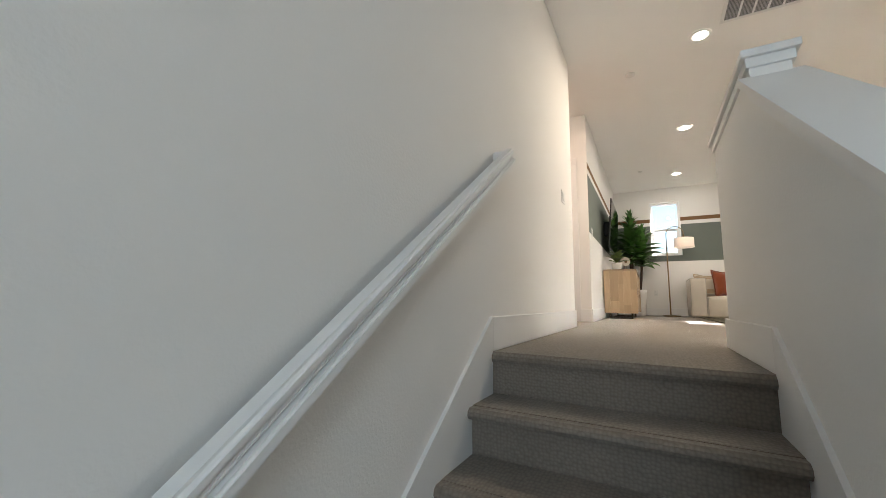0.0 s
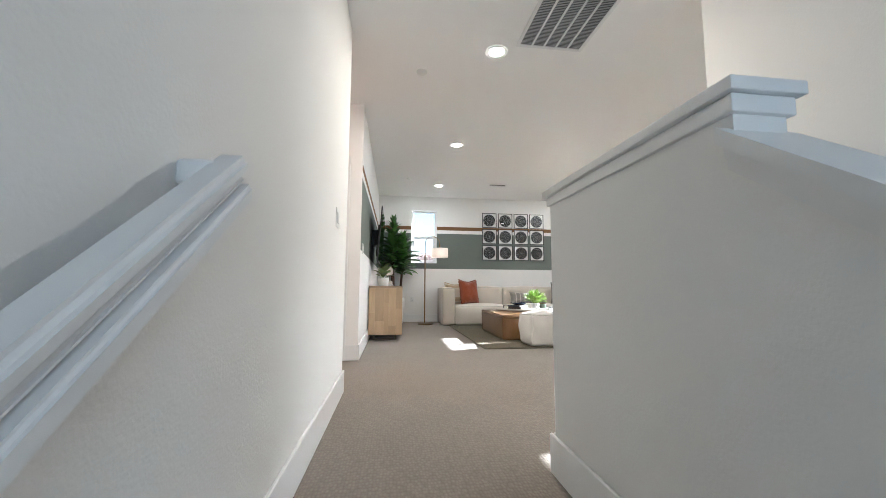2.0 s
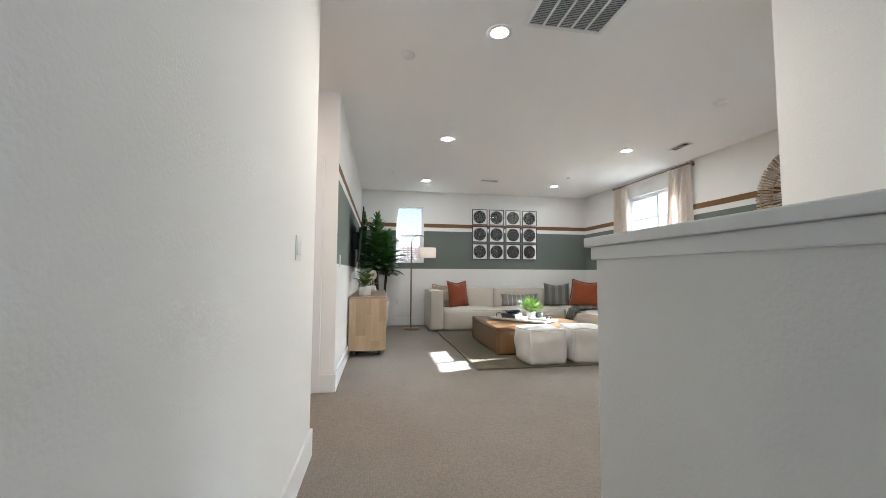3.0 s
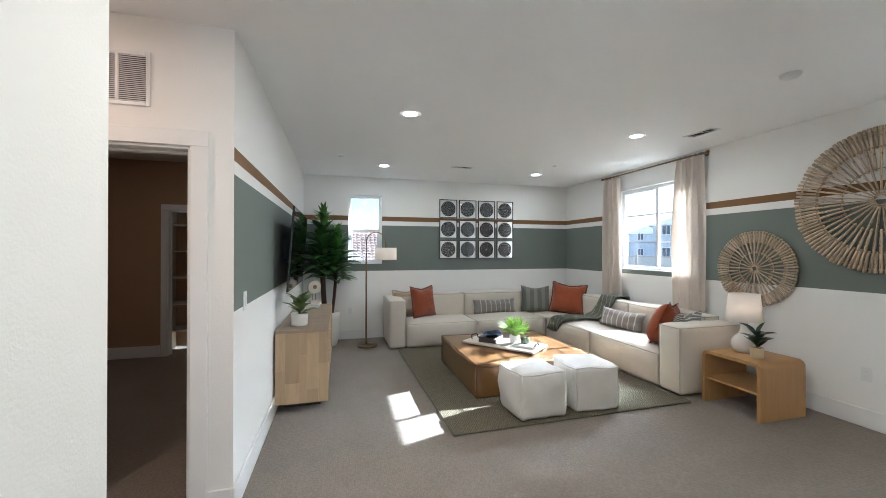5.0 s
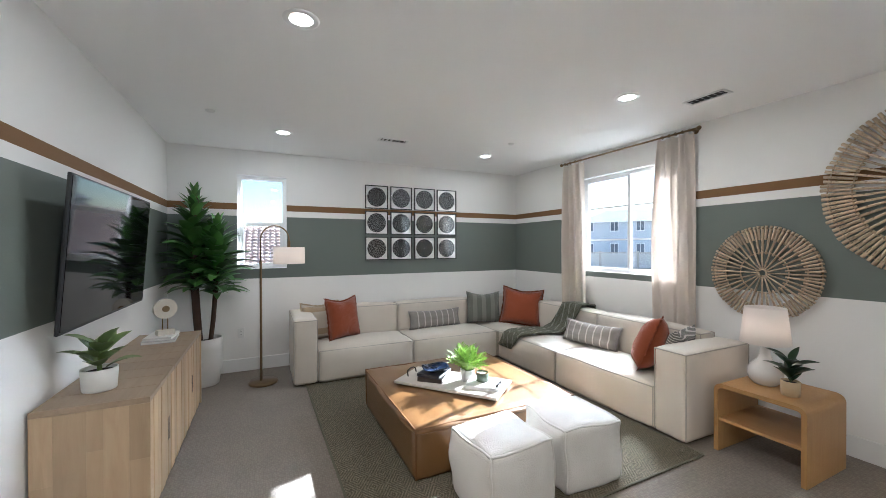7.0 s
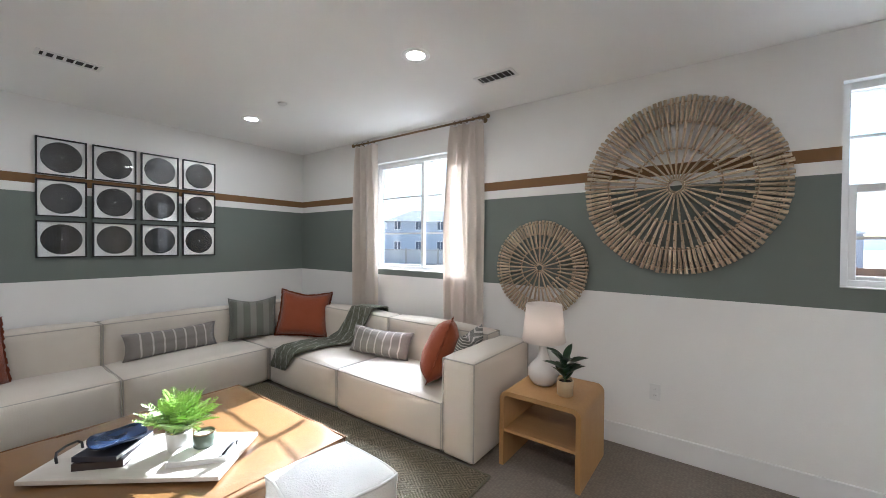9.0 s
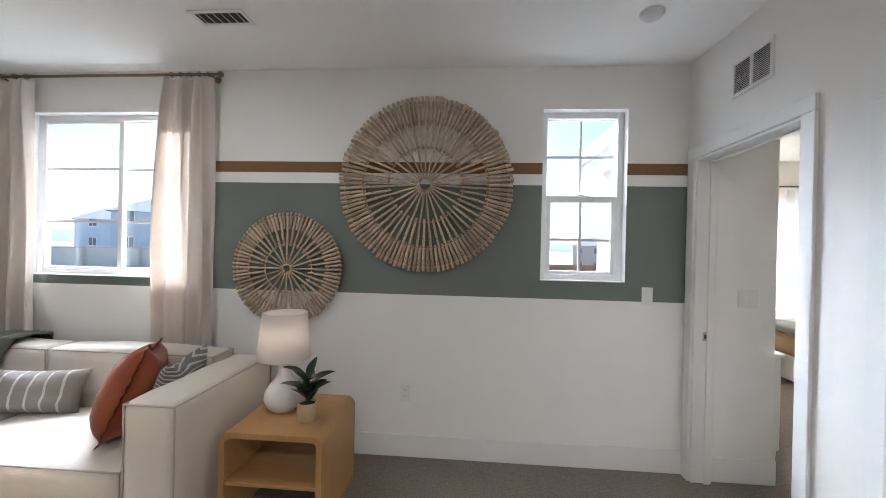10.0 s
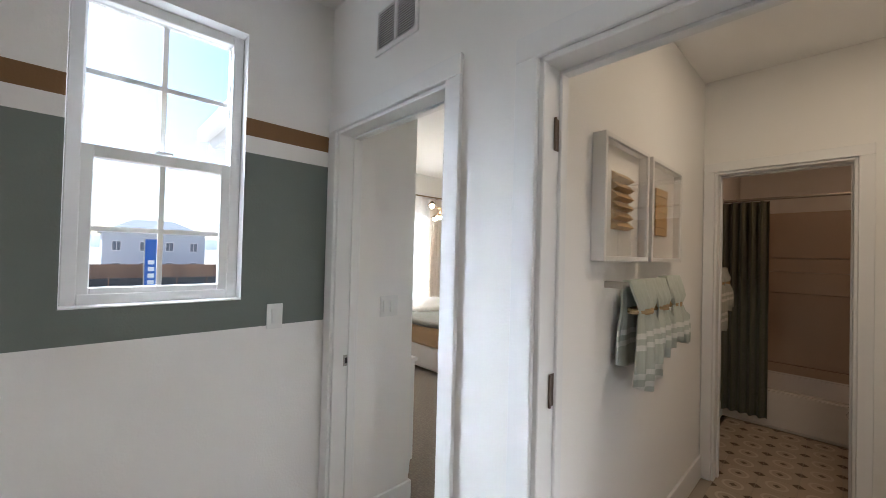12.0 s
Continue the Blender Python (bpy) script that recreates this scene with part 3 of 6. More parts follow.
M_BEIGE_FRINGE = material("beige_fringe", (0.50, 0.41, 0.29), 0.95)
pillow("beige woven cushion with tan fringed bands on the sofa", (1.13, 8.62, SEAT + 0.02), (0.46, 0.44), 14, 14, M_BEIGE, M_BEIGE_FRINGE)
pillow("rust orange linen cushion with ruffled edge on the sofa", (1.38, 8.50, SEAT + 0.02), (0.43, 0.50), 24, 12, M_RUST, M_RUST_TRIM, 0.20)
pillow("grey lumbar cushion with cream stripes on the sofa", (2.63, 8.58, SEAT + 0.02), (0.80, 0.25), 2, 12, M_LUMBAR, None, 0.13)
pillow("olive grey striped square cushion on the sofa", (3.38, 8.54, SEAT + 0.02), (0.50, 0.47), -22, 12, M_OLIVE)
pillow("rust orange ruffled cushion in the sofa corner", (3.76, 8.20, SEAT + 0.03), (0.56, 0.52), -44, 16, M_RUST, M_RUST_TRIM, 0.20, 5)
pillow("grey lumbar cushion with cream stripes against the backrest", (3.77, 6.95, SEAT + 0.02), (0.74, 0.27), -84, 20, M_LUMBAR, None, 0.15)
pillow("rust orange ruffled cushion leaning on the arm", (3.62, 6.19, SEAT + 0.03), (0.47, 0.50), -146, 22, M_RUST, M_RUST_TRIM, 0.24, -8)
pillow("dark green cushion with cream ticking stripes by the arm", (3.80, 6.02, SEAT + 0.02), (0.46, 0.42), -166, 17, M_TICK)

# throw over the corner of the sofa
bm = bmesh.new()
prof = [(4.215, 0.60), (4.21, BACK + 0.02), (4.10, BACK + 0.035), (3.98, BACK + 0.03), (3.955, 0.64), (3.90, 0.50), (3.80, SEAT + 0.055), (3.66, SEAT + 0.06), (3.52, SEAT + 0.055), (3.37, SEAT + 0.04), (3.325, SEAT + 0.0), (3.315, 0.27), (3.315, 0.20)]
rows = []
nw = 16
for i, (px, pz) in enumerate(prof):
    f = i / (len(prof) - 1)
    mid = 7.40 + 0.66 * max(0.0, f - 0.25)
    half = 0.145 + 0.03 * math.sin(f * 3.1)
    row = []
    for j in range(nw + 1):
        u = 2 * j / nw - 1
        wv = 0.014 * math.sin(u * 9 + f * 4) + 0.006 * noise.noise(Vector((u * 4, f * 7, 2)))
        row.append(bm.verts.new((px - abs(wv) * (0.9 if pz < 0.65 else 0.2), mid + u * half, pz + abs(wv) + 0.004)))
    rows.append(row)
for a, b in zip(rows, rows[1:]):
    for j in range(nw):
        bm.faces.new((a[j], a[j + 1], b[j + 1], b[j]))
bmesh.ops.recalc_face_normals(bm, faces=bm.faces)
bmesh.ops.solidify(bm, geom=bm.faces[:], thickness=0.012)
thr = part("throw_blanket", bm, M_THROW, smooth=True)
tagged(thr, "olive green throw with cream stripes draped over the sofa", "blanket")

# ---- coffee table, poufs, rug ----
def rug_paint():
    """Diamond weave in two wools."""
    m = material("diamond_rug_weave", (0.265, 0.232, 0.170), 0.95, colour2=(0.150, 0.132, 0.095), scale=26, spec=0.1, bump=0.0)
    t, b, node, link = nodes_of(m)
    geo = node("ShaderNodeNewGeometry")
    sep = node("ShaderNodeSeparateXYZ")
    link(geo.outputs["Position"], sep.inputs[0])
    tri = []
    for ax, per in (("X", 0.17), ("Y", 0.25)):
        k = node("ShaderNodeMath")
        k.operation = "PINGPONG"
        k.inputs[1].default_value = per / 2
        link(sep.outputs[ax], k.inputs[0])
        d = node("ShaderNodeMath")
        d.operation = "DIVIDE"
        d.inputs[1].default_value = per / 2
        link(k.outputs[0], d.inputs[0])
        tri.append(d.outputs[0])
    ad = node("ShaderNodeMath")
    link(tri[0], ad.inputs[0])
    link(tri[1], ad.inputs[1])
    pp = node("ShaderNodeMath")
    pp.operation = "PINGPONG"
    pp.inputs[1].default_value = 0.125
    link(ad.outputs[0], pp.inputs[0])
    gt = node("ShaderNodeMath")
    gt.operation = "GREATER_THAN"
    gt.inputs[1].default_value = 0.062
    link(pp.outputs[0], gt.inputs[0])
    mp = node("ShaderNodeMapping")
    mp.inputs["Scale"].default_value = (110, 60, 110)
    link(geo.outputs["Position"], mp.inputs["Vector"])
    v = node("ShaderNodeTexVoronoi")
    v.inputs["Scale"].default_value = 1.0
    link(mp.outputs[0], v.inputs["Vector"])
    mix = node("ShaderNodeMix")
    mix.data_type = "RGBA"
    mix.inputs[7].default_value = (0.120, 0.108, 0.074, 1)
    fac = node("ShaderNodeMath")
    fac.operation = "MULTIPLY"
    fac.inputs[1].default_value = 0.9
    link(gt.outputs[0], fac.inputs[0])
    link(fac.outputs[0], mix.inputs[0])
    link(b.inputs["Base Color"].links[0].from_socket, mix.inputs[6])
    dark = node("ShaderNodeHueSaturation")
    mr = node("ShaderNodeMapRange")
    mr.inputs["To Min"].default_value, mr.inputs["To Max"].default_value = 1.25, 0.55
    link(v.outputs["Distance"], mr.inputs["Value"])
    link(mr.outputs[0], dark.inputs["Value"])
    link(mix.outputs[2], dark.inputs["Color"])
    link(dark.outputs[0], b.inputs["Base Color"])
    bp = node("ShaderNodeBump")
    bp.invert = True
    bp.inputs["Strength"].default_value, bp.inputs["Distance"].default_value = 1.0, 0.006
    link(v.outputs["Distance"], bp.inputs["Height"])
    link(bp.outputs[0], b.inputs["Normal"])
    return m


M_RUG = rug_paint()
M_RUG_EDGE = material("rug_binding", (0.10, 0.095, 0.065), 0.95, colour2=(0.14, 0.13, 0.09), scale=150)
rug = thing("rug", (0.935, 5.425, 0), "olive and beige diamond weave wool rug", "rug", turn=0.9)
part("weave", boxm((0, 0, 0.001), (2.405, 3.04, 0.013)), M_RUG, rug)
bm = bmesh.new()
rnd = random.Random(4)
for a, b in (((0, 0), (2.405, 0)), ((0, 0), (0, 3.04)), ((2.405, 0), (2.405, 3.04))):
    n = int((Vector(b) - Vector(a)).length / 0.028)
    for i in range(n):
        p = Vector(a).lerp(Vector(b), (i + 0.5) / n)
        d = (Vector(b) - Vector(a)).normalized() * 0.013
        cyl(bm, (p.x - d.x, p.y - d.y, 0.009), (p.x + d.x, p.y + d.y, 0.010 + rnd.uniform(0, 0.003)), 0.009, 0.007, 6)
part("edge_cord", bm, M_RUG_EDGE, rug, "dark corded edge")["kind"] = "stuff"

CT = thing("ottoman_table", (2.01, 6.70, 0.013), "tan leather ottoman coffee table on the rug", "coffee table")
part("body", soft_box(bmesh.new(), (-0.658, -0.650, 0.0), (0.658, 0.650, 0.325), 0.016, 0.006, 8, 2.0, 0.003), M_LEATHER, CT, smooth=True)
part("cushion_panel", soft_box(bmesh.new(), (-0.662, -0.654, 0.285), (0.662, 0.654, 0.344), 0.024, 0.026, 22, 3.0, 0.010), M_LEATHER, CT, smooth=True)
bm = bmesh.new()
e, g = 0.660, 0.652
piping(bm, [(-e, -g, 0.335), (e, -g, 0.335), (e, g, 0.335), (-e, g, 0.335), (-e, -g, 0.335)], 0.0065)
for sx in (-1, 1):
    for sy in (-1, 1):
        piping(bm, [(sx * 0.655, sy * 0.647, 0.01), (sx * 0.658, sy * 0.650, 0.335)], 0.0055)
part("piping", bm, M_LEATHER_SEAM, CT)


def pouf(x, y, turn, seed):
    """A stuffed cube with sewn edges that stand a little proud."""
    p = thing("pouf", (x, y, 0.013), "white boucle cube pouf with sewn edges on the rug", "pouf", "white poufs", turn)
    hx, hy, hz, wr = 0.222, 0.213, 0.390, 0.020
    part("body", soft_box(bmesh.new(), (-hx, -hy, 0.0), (hx, hy, hz), 0.030, 0.030, 18, seed, wr), M_BOUCLE, p, smooth=True)

    def drift(w):
        return w + Vector((noise.noise(w * 6 + Vector((seed, 0, 0))), noise.noise(w * 6 + Vector((0, seed, 5))), noise.noise(w * 5 + Vector((3, seed, 0))))) * wr
    d = 0.007
    c = [(-hx + d, -hy + d), (hx - d, -hy + d), (hx - d, hy - d), (-hx + d, hy - d)]
    runs = [[Vector((*c[k], hz - d)), Vector((*c[(k + 1) % 4], hz - d))] for k in range(4)]
    runs += [[Vector((*q, 0.03)), Vector((*q, hz - d))] for q in c]
    for a, b in runs:
        part("seam", tube(bmesh.new(), [drift(a.lerp(b, k / 10)) for k in range(11)], 0.0075, 6), M_BOUCLE, p, smooth=True)


pouf(1.755, 5.70, 3, 1.3)
pouf(2.345, 5.735, -4, 7.7)

# ---- curtains ----
M_CURTAIN = cloth("oatmeal_curtain_linen", (0.74, 0.67, 0.60), (0.68, 0.61, 0.54), 0.002, big=4)
t_, b_, node_, link_ = nodes_of(M_CURTAIN)
tl = node_("ShaderNodeBsdfTranslucent")
tl.inputs["Color"].default_value = (0.62, 0.52, 0.43, 1)
mx = node_("ShaderNodeMixShader")
mx.inputs[0].default_value = 0.09
link_(b_.outputs[0], mx.inputs[1])
link_(tl.outputs[0], mx.inputs[2])
link_(mx.outputs[0], t_.nodes["Material Output"].inputs[0])
M_BRONZE = material("bronze_metal", (0.14, 0.11, 0.075), 0.38, 0.85, colour2=(0.10, 0.08, 0.055), scale=20)
M_BRASS = material("antique_brass", (0.27, 0.19, 0.105), 0.33, 0.95, colour2=(0.20, 0.14, 0.08), scale=30)
M_BLACK = material("black_metal", (0.02, 0.02, 0.02), 0.4, 0.5, colour2=(0.03, 0.03, 0.03))


def curtain(y0, y1, x, top, bottom, folds, seed, flare):
    """A gathered hanging panel: pinched bunches at the rod that fall into uneven folds."""
    c = thing("curtain", (x, (y0 + y1) / 2, bottom), "oatmeal linen curtain panel with pinch pleats at the window", "curtain", "window curtains")
    bm = bmesh.new()
    nu, nv = folds * 12, 34
    w = (y1 - y0) / 2
    rows = []
    for j in range(nv + 1):
        v = j / nv
        row = []
        for i in range(nu + 1):
            u = i / nu
            drift = 1.6 * noise.noise(Vector((u * 2.2 + seed, v * 0.9, seed)))
            ph = u * folds * 2 * math.pi + seed + drift * min(1, v * 5)
            amp = 0.034 + 0.022 * noise.noise(Vector((u * 3.1, v * 1.6, seed + 4)))
            pinch = max(0.0, 1 - v / 0.07)
            amp *= 1 - 0.35 * pinch
            side = (2 * u - 1) * w * (0.86 + 0.14 * min(1, v * 3))
            yy = side + flare * min(1, v * 2.2) * max(0.0, 2 * u - 1) + 0.016 * math.sin(ph * 0.5 + v * 3) - 0.30 * w / folds * math.sin(ph) * pinch
            fx = amp * math.sin(ph) + 0.35 * amp * math.sin(2 * ph + 2 * v + seed) * (1 - pinch)
            row.append(bm.verts.new((fx, yy, (top - bottom) * (1 - v) + 0.012 * pinch * math.cos(ph))))
        rows.append(row)
    for a, b in zip(rows, rows[1:]):
        for i in range(nu):
            bm.faces.new((a[i], a[i + 1], b[i + 1], b[i]))
    part("panel", bm, M_CURTAIN, c, smooth=True)
    for i in range(folds):
        yy = (-w + (i + 0.5) * 2 * w / folds) * 0.86
        bm = bmesh.new()
        ring = [(0.017 * math.cos(a), yy, top - bottom + 0.022 + 0.017 * math.sin(a)) for a in [k * math.pi / 8 for k in range(17)]]
        tube(bm, ring, 0.003, 6)
        part("ring", bm, M_BRASS, c)


curtain(6.04, 6.44, 4.215, 2.61, 0.02, 5, 0.4, 0.07)
curtain(7.42, 7.85, 4.215, 2.61, 0.02, 4, 2.1, 0.0)
rod = thing("curtain_rod", (4.215, 6.93, 2.632), "slim brass curtain rod with round finials", "curtain rod")
part("pole", cyl(bmesh.new(), (0, -0.90, 0), (0, 0.90, 0), 0.010), M_BRASS, rod)
for sy in (-1, 1):
    bm = bmesh.new()
    bmesh.ops.create_uvsphere(bm, u_segments=14, v_segments=8, radius=0.021, matrix=Matrix.Translation((0, sy * 0.915, 0)))
    part("finial", bm, M_BRASS, rod, smooth=True)
    bm = cyl(bmesh.new(), (0.0, sy * 0.84, -0.004), (0.083, sy * 0.84, -0.004), 0.007, n=8)
    cyl(bm, (0.077, sy * 0.84, -0.004), (0.084, sy * 0.84, -0.004), 0.025, n=14)
    part("bracket", bm, M_BRASS, rod)


# ---- woven stick discs ----
def stick_paint():
    """Cut cane with patches of pale bark left on it."""
    m = material("weathered_stick_wood", (0.57, 0.47, 0.345), 0.85, colour2=(0.38, 0.29, 0.195), scale=14, detail=8, bump=0.8, bump_scale=90, vary=0.22)
    t, b, node, link = nodes_of(m)
    co = node("ShaderNodeTexCoord")
    n = node("ShaderNodeTexNoise")
    n.inputs["Scale"].default_value, n.inputs["Detail"].default_value = 42, 4
    link(co.outputs["Object"], n.inputs["Vector"])
    ramp = node("ShaderNodeMapRange")
    ramp.inputs["From Min"].default_value, ramp.inputs["From Max"].default_value = 0.56, 0.68
    link(n.outputs["Fac"], ramp.inputs["Value"])
    mix = node("ShaderNodeMix")
    mix.data_type = "RGBA"
    mix.inputs[7].default_value = (0.22, 0.16, 0.10, 1)
    link(ramp.outputs[0], mix.inputs[0])
    link(b.inputs["Base Color"].links[0].from_socket, mix.inputs[6])
    link(mix.outputs[2], b.inputs["Base Color"])
    return m


M_STICK = stick_paint()


def stick_disc(label, y, z, R, base, seed):
    """Split canes in three lengths, bound between hoops; each thickens towards the rim."""
    d = thing("wall_disc", (XR - 0.040, y, z), label, "wall decor", "stick wall discs")
    rnd = random.Random(seed)
    rim = math.pi * R / base / 4 * 0.74

    def stick_mesh(r0, k):
        q = random.Random(k * 31 + seed)
        bm = bmesh.new()
        n, sides = 7, 6
        rings = []
        for i in range(n + 1):
            f = r0 + (1 - r0) * i / n
            rad = max(rim * (0.42 + 0.58 * f), 0.0045) * q.uniform(0.93, 1.05)
            cx, cy = 0.002 * q.uniform(-1, 1), 0.0015 * q.uniform(-1, 1)
            rings.append([bm.verts.new((cx + rad * math.cos(2 * math.pi * s / sides), cy + rad * math.sin(2 * math.pi * s / sides), R * f)) for s in range(sides)])
        for a, b in zip(rings, rings[1:]):
            for s in range(sides):
                bm.faces.new((a[s], a[(s + 1) % sides], b[(s + 1) % sides], b[s]))
        bm.faces.new(list(reversed(rings[0])))
        bm.faces.new(rings[-1])
        me = mesh_of(bm, "stick")
        me.materials.append(M_STICK)
        for p in me.polygons:
            p.use_smooth = len(p.vertices) == 4
        return me
    for n, ph, r0 in ((base, 0.0, 0.085), (base, 0.5, 0.40), (base * 2, 0.5, 0.70)):
        variants = [stick_mesh(r0, k) for k in range(4)]
        for i in range(n):
            a = 2 * math.pi * (i + ph) / n
            m = pose(rnd.uniform(-0.003, 0.003), 0, 0, math.degrees(a) + rnd.uniform(-0.25, 0.25), 0, 0) @ Matrix.Diagonal((1, 1, rnd.uniform(0.988, 1.008), 1))
            shared("stick", variants[rnd.randrange(4)], d, m)
    for rr in (0.95, 0.73, 0.43):
        bm = bmesh.new()
        tube(bm, [(0.018, R * rr * math.cos(k * math.pi / 36), R * rr * math.sin(k * math.pi / 36)) for k in range(73)], 0.005, 6)
        part("hoop", bm, M_STICK, d)
    bm = bmesh.new()
    tube(bm, [(0.0, R * 0.072 * math.cos(k * math.pi / 12), R * 0.072 * math.sin(k * math.pi / 12)) for k in range(25)], max(rim * 0.6, 0.007), 8)
    part("hub", bm, M_STICK, d)


stick_disc("large round disc of bound weathered wooden sticks on the wall", 4.565, 1.885, 0.60, 27, 3)
stick_disc("small round disc of bound weathered wooden sticks on the wall", 5.53, 1.285, 0.395, 20, 8)


# ---- wood ----
def wood(name, c1, c2, grain=(1, 14, 14), rough=0.45, scale=2.2, vary=0.0, bump=0.15):
    """Long-grained timber: stretched noise and fine pores."""
    m = material(name, c1, rough, colour2=c2, scale=scale, detail=9, stretch=grain, bump=bump, bump_scale=30, vary=vary)
    n = [x for x in m.node_tree.nodes if x.bl_idname == "ShaderNodeTexNoise"][0]
    n.inputs["Distortion"].default_value = 1.2
    return m


M_OAK = wood("honey_oak", (0.47, 0.275, 0.105), (0.35, 0.19, 0.066), (14, 1, 14))
M_OAK_V = wood("honey_oak_upright", (0.47, 0.275, 0.105), (0.35, 0.19, 0.066), (14, 14, 1))
M_ACACIA = wood("greyed_mango_wood", (0.54, 0.40, 0.255), (0.36, 0.25, 0.15), (9, 9, 1.0), 0.5, vary=0.20)
M_ACACIA_TOP = wood("greyed_mango_wood_top", (0.36, 0.27, 0.185), (0.25, 0.18, 0.12), (16, 1.2, 16), 0.45, vary=0.10)

tb = thing("side_table", (3.785, 5.225, 0), "honey oak waterfall side table with lower shelf", "side table")
bm = bmesh.new()
W, H, T, R = 0.268, 0.50, 0.030, 0.055
outer = [(-W, 0), (-W, H - R)] + [(-W + R - R * math.cos(a), H - R + R * math.sin(a)) for a in [k * math.pi / 12 for k in range(1, 6)]] + [(-W + R, H), (W - R, H)] + \
    [(W - R + R * math.sin(a), H - R + R * math.cos(a)) for a in [k * math.pi / 12 for k in range(1, 6)]] + [(W, H - R), (W, 0)]
r = R - T
inner = [(W - T, 0), (W - T, H - R)] + [(W - R + r * math.cos(a), H - R + r * math.sin(a)) for a in [k * math.pi / 12 for k in range(1, 6)]] + [(W - R, H - T), (-W + R, H - T)] + \
    [(-W + R - r * math.sin(a), H - R + r * math.cos(a)) for a in [k * math.pi / 12 for k in range(1, 6)]] + [(-W + T, H - R), (-W + T, 0)]
prism(bm, outer + inner, "x", -0.27, 0.27)
part("frame", bm, M_OAK_V, tb)
part("shelf", boxm((-0.262, -W + T, 0.225), (0.262, W - T, 0.245), 0.002, 1), M_OAK, tb)

# lamp and plant on the side table
M_CERAMIC = material("white_glazed_ceramic", (0.72, 0.71, 0.69), 0.25, colour2=(0.66, 0.65, 0.63), scale=20, bump=0.2, bump_scale=60)


def shade_paint(name, strength):
    m = cloth(name, (0.84, 0.80, 0.76), (0.80, 0.76, 0.72), 0.0015, bump=0.3)
    t, b, node, link = nodes_of(m)
    tr = node("ShaderNodeBsdfTranslucent")
    tr.inputs["Color"].default_value = (0.85, 0.80, 0.75, 1)
    mix = node("ShaderNodeMixShader")
    mix.inputs[0].default_value = 0.5
    link(b.outputs[0], mix.inputs[1])
    link(tr.outputs[0], mix.inputs[2])
    link(mix.outputs[0], t.nodes["Material Output"].inputs[0])
    return m


M_SHADE = shade_paint("lamp_shade_linen", 0)
M_BULB = emitter("lamp_bulb_glow", (1.0, 0.76, 0.55), 2.0)
tl = thing("table_lamp", (3.815, 5.31, 0.50), "white ceramic gourd table lamp with lit linen shade", "table lamp")
part("base", lathe([(0.0, 0.0), (0.07, 0.0), (0.075, 0.006), (0.095, 0.03), (0.106, 0.07), (0.100, 0.11), (0.078, 0.145), (0.048, 0.175), (0.033, 0.21), (0.029, 0.26), (0.029, 0.285), (0.0, 0.285)]), M_CERAMIC, tl, smooth=True)
part("neck", cyl(bmesh.new(), (0, 0, 0.28), (0, 0, 0.36), 0.008), M_BRASS, tl)
part("shade", lathe([(0.150, 0.300), (0.122, 0.560), (0.120, 0.560), (0.148, 0.300), (0.150, 0.300)], 40), M_SHADE, tl, "off-white linen shade glowing warm", smooth=True)
bm = bmesh.new()
bmesh.ops.create_uvsphere(bm, u_segments=12, v_segments=8, radius=0.03, matrix=Matrix.Translation((0, 0, 0.42)))
part("bulb", bm, M_BULB, tl, smooth=True)
lamp("table_lamp_light", "POINT", pose(3.815, 5.31, 0.94), 0.24, (1.0, 0.80, 0.66), size=0.04)


def leaf_mesh(name, length, width, curl, fold, mat, seg=6, droop=0.0):
    """A pointed leaf along +x with a midrib fold and a curl."""
    bm = bmesh.new()
    rows = []
    for i in range(seg + 1):
        f = i / seg
        w = width / 2 * math.sin(math.pi * min(1, f * 0.94 + 0.06)) ** 0.8 * (1 - 0.15 * f)
        a = curl * f
        x, z = length * (math.sin(a) / curl if curl else f), length * ((1 - math.cos(a)) / curl if curl else 0)
        rows.append([bm.verts.new((x, -w, -z + fold * w)), bm.verts.new((x, 0, -z)), bm.verts.new((x, w, -z + fold * w))])
    for a, b in zip(rows, rows[1:]):
        for k in range(2):
            bm.faces.new((a[k], a[k + 1], b[k + 1], b[k]))
    me = mesh_of(bm, name)
    me.materials.append(mat)
    for p in me.polygons:
        p.use_smooth = True
    return me


def leaf_paint(name, c1, c2, rough=0.4, vary=0.3):
    m = material(name, c1, rough, colour2=c2, scale=18, bump=0.1, bump_scale=50, vary=vary)
    return m


M_FICUS = leaf_paint("dark_glossy_leaf", (0.014, 0.035, 0.014), (0.02, 0.05, 0.02), 0.3)
M_DRAC = leaf_paint("dracaena_leaf", (0.105, 0.235, 0.052), (0.050, 0.140, 0.030), 0.36, 0.5)
M_FERN = leaf_paint("fern_leaf", (0.32, 0.46, 0.10), (0.20, 0.35, 0.06), 0.5, 0.3)
M_HOSTA = leaf_paint("grey_green_leaf", (0.26, 0.33, 0.11), (0.10, 0.17, 0.06), 0.42, 0.35)
M_SOIL = material("potting_soil", (0.035, 0.025, 0.018), 0.95, bump=1.0, bump_scale=90)
M_POT = material("white_planter", (0.72, 0.71, 0.68), 0.5, colour2=(0.67, 0.66, 0.63), scale=6, bump=0.15, bump_scale=80)
M_POTWOOD = wood("pale_turned_wood", (0.55, 0.43, 0.27), (0.44, 0.33, 0.19), (6, 6, 1))
M_STEM = material("plant_stem", (0.06, 0.09, 0.03), 0.7)
M_TRUNK = material("cane_trunk", (0.075, 0.038, 0.024), 0.85, colour2=(0.04, 0.022, 0.015), scale=30, stretch=(1, 1, 0.3), bump=0.9, bump_scale=60)

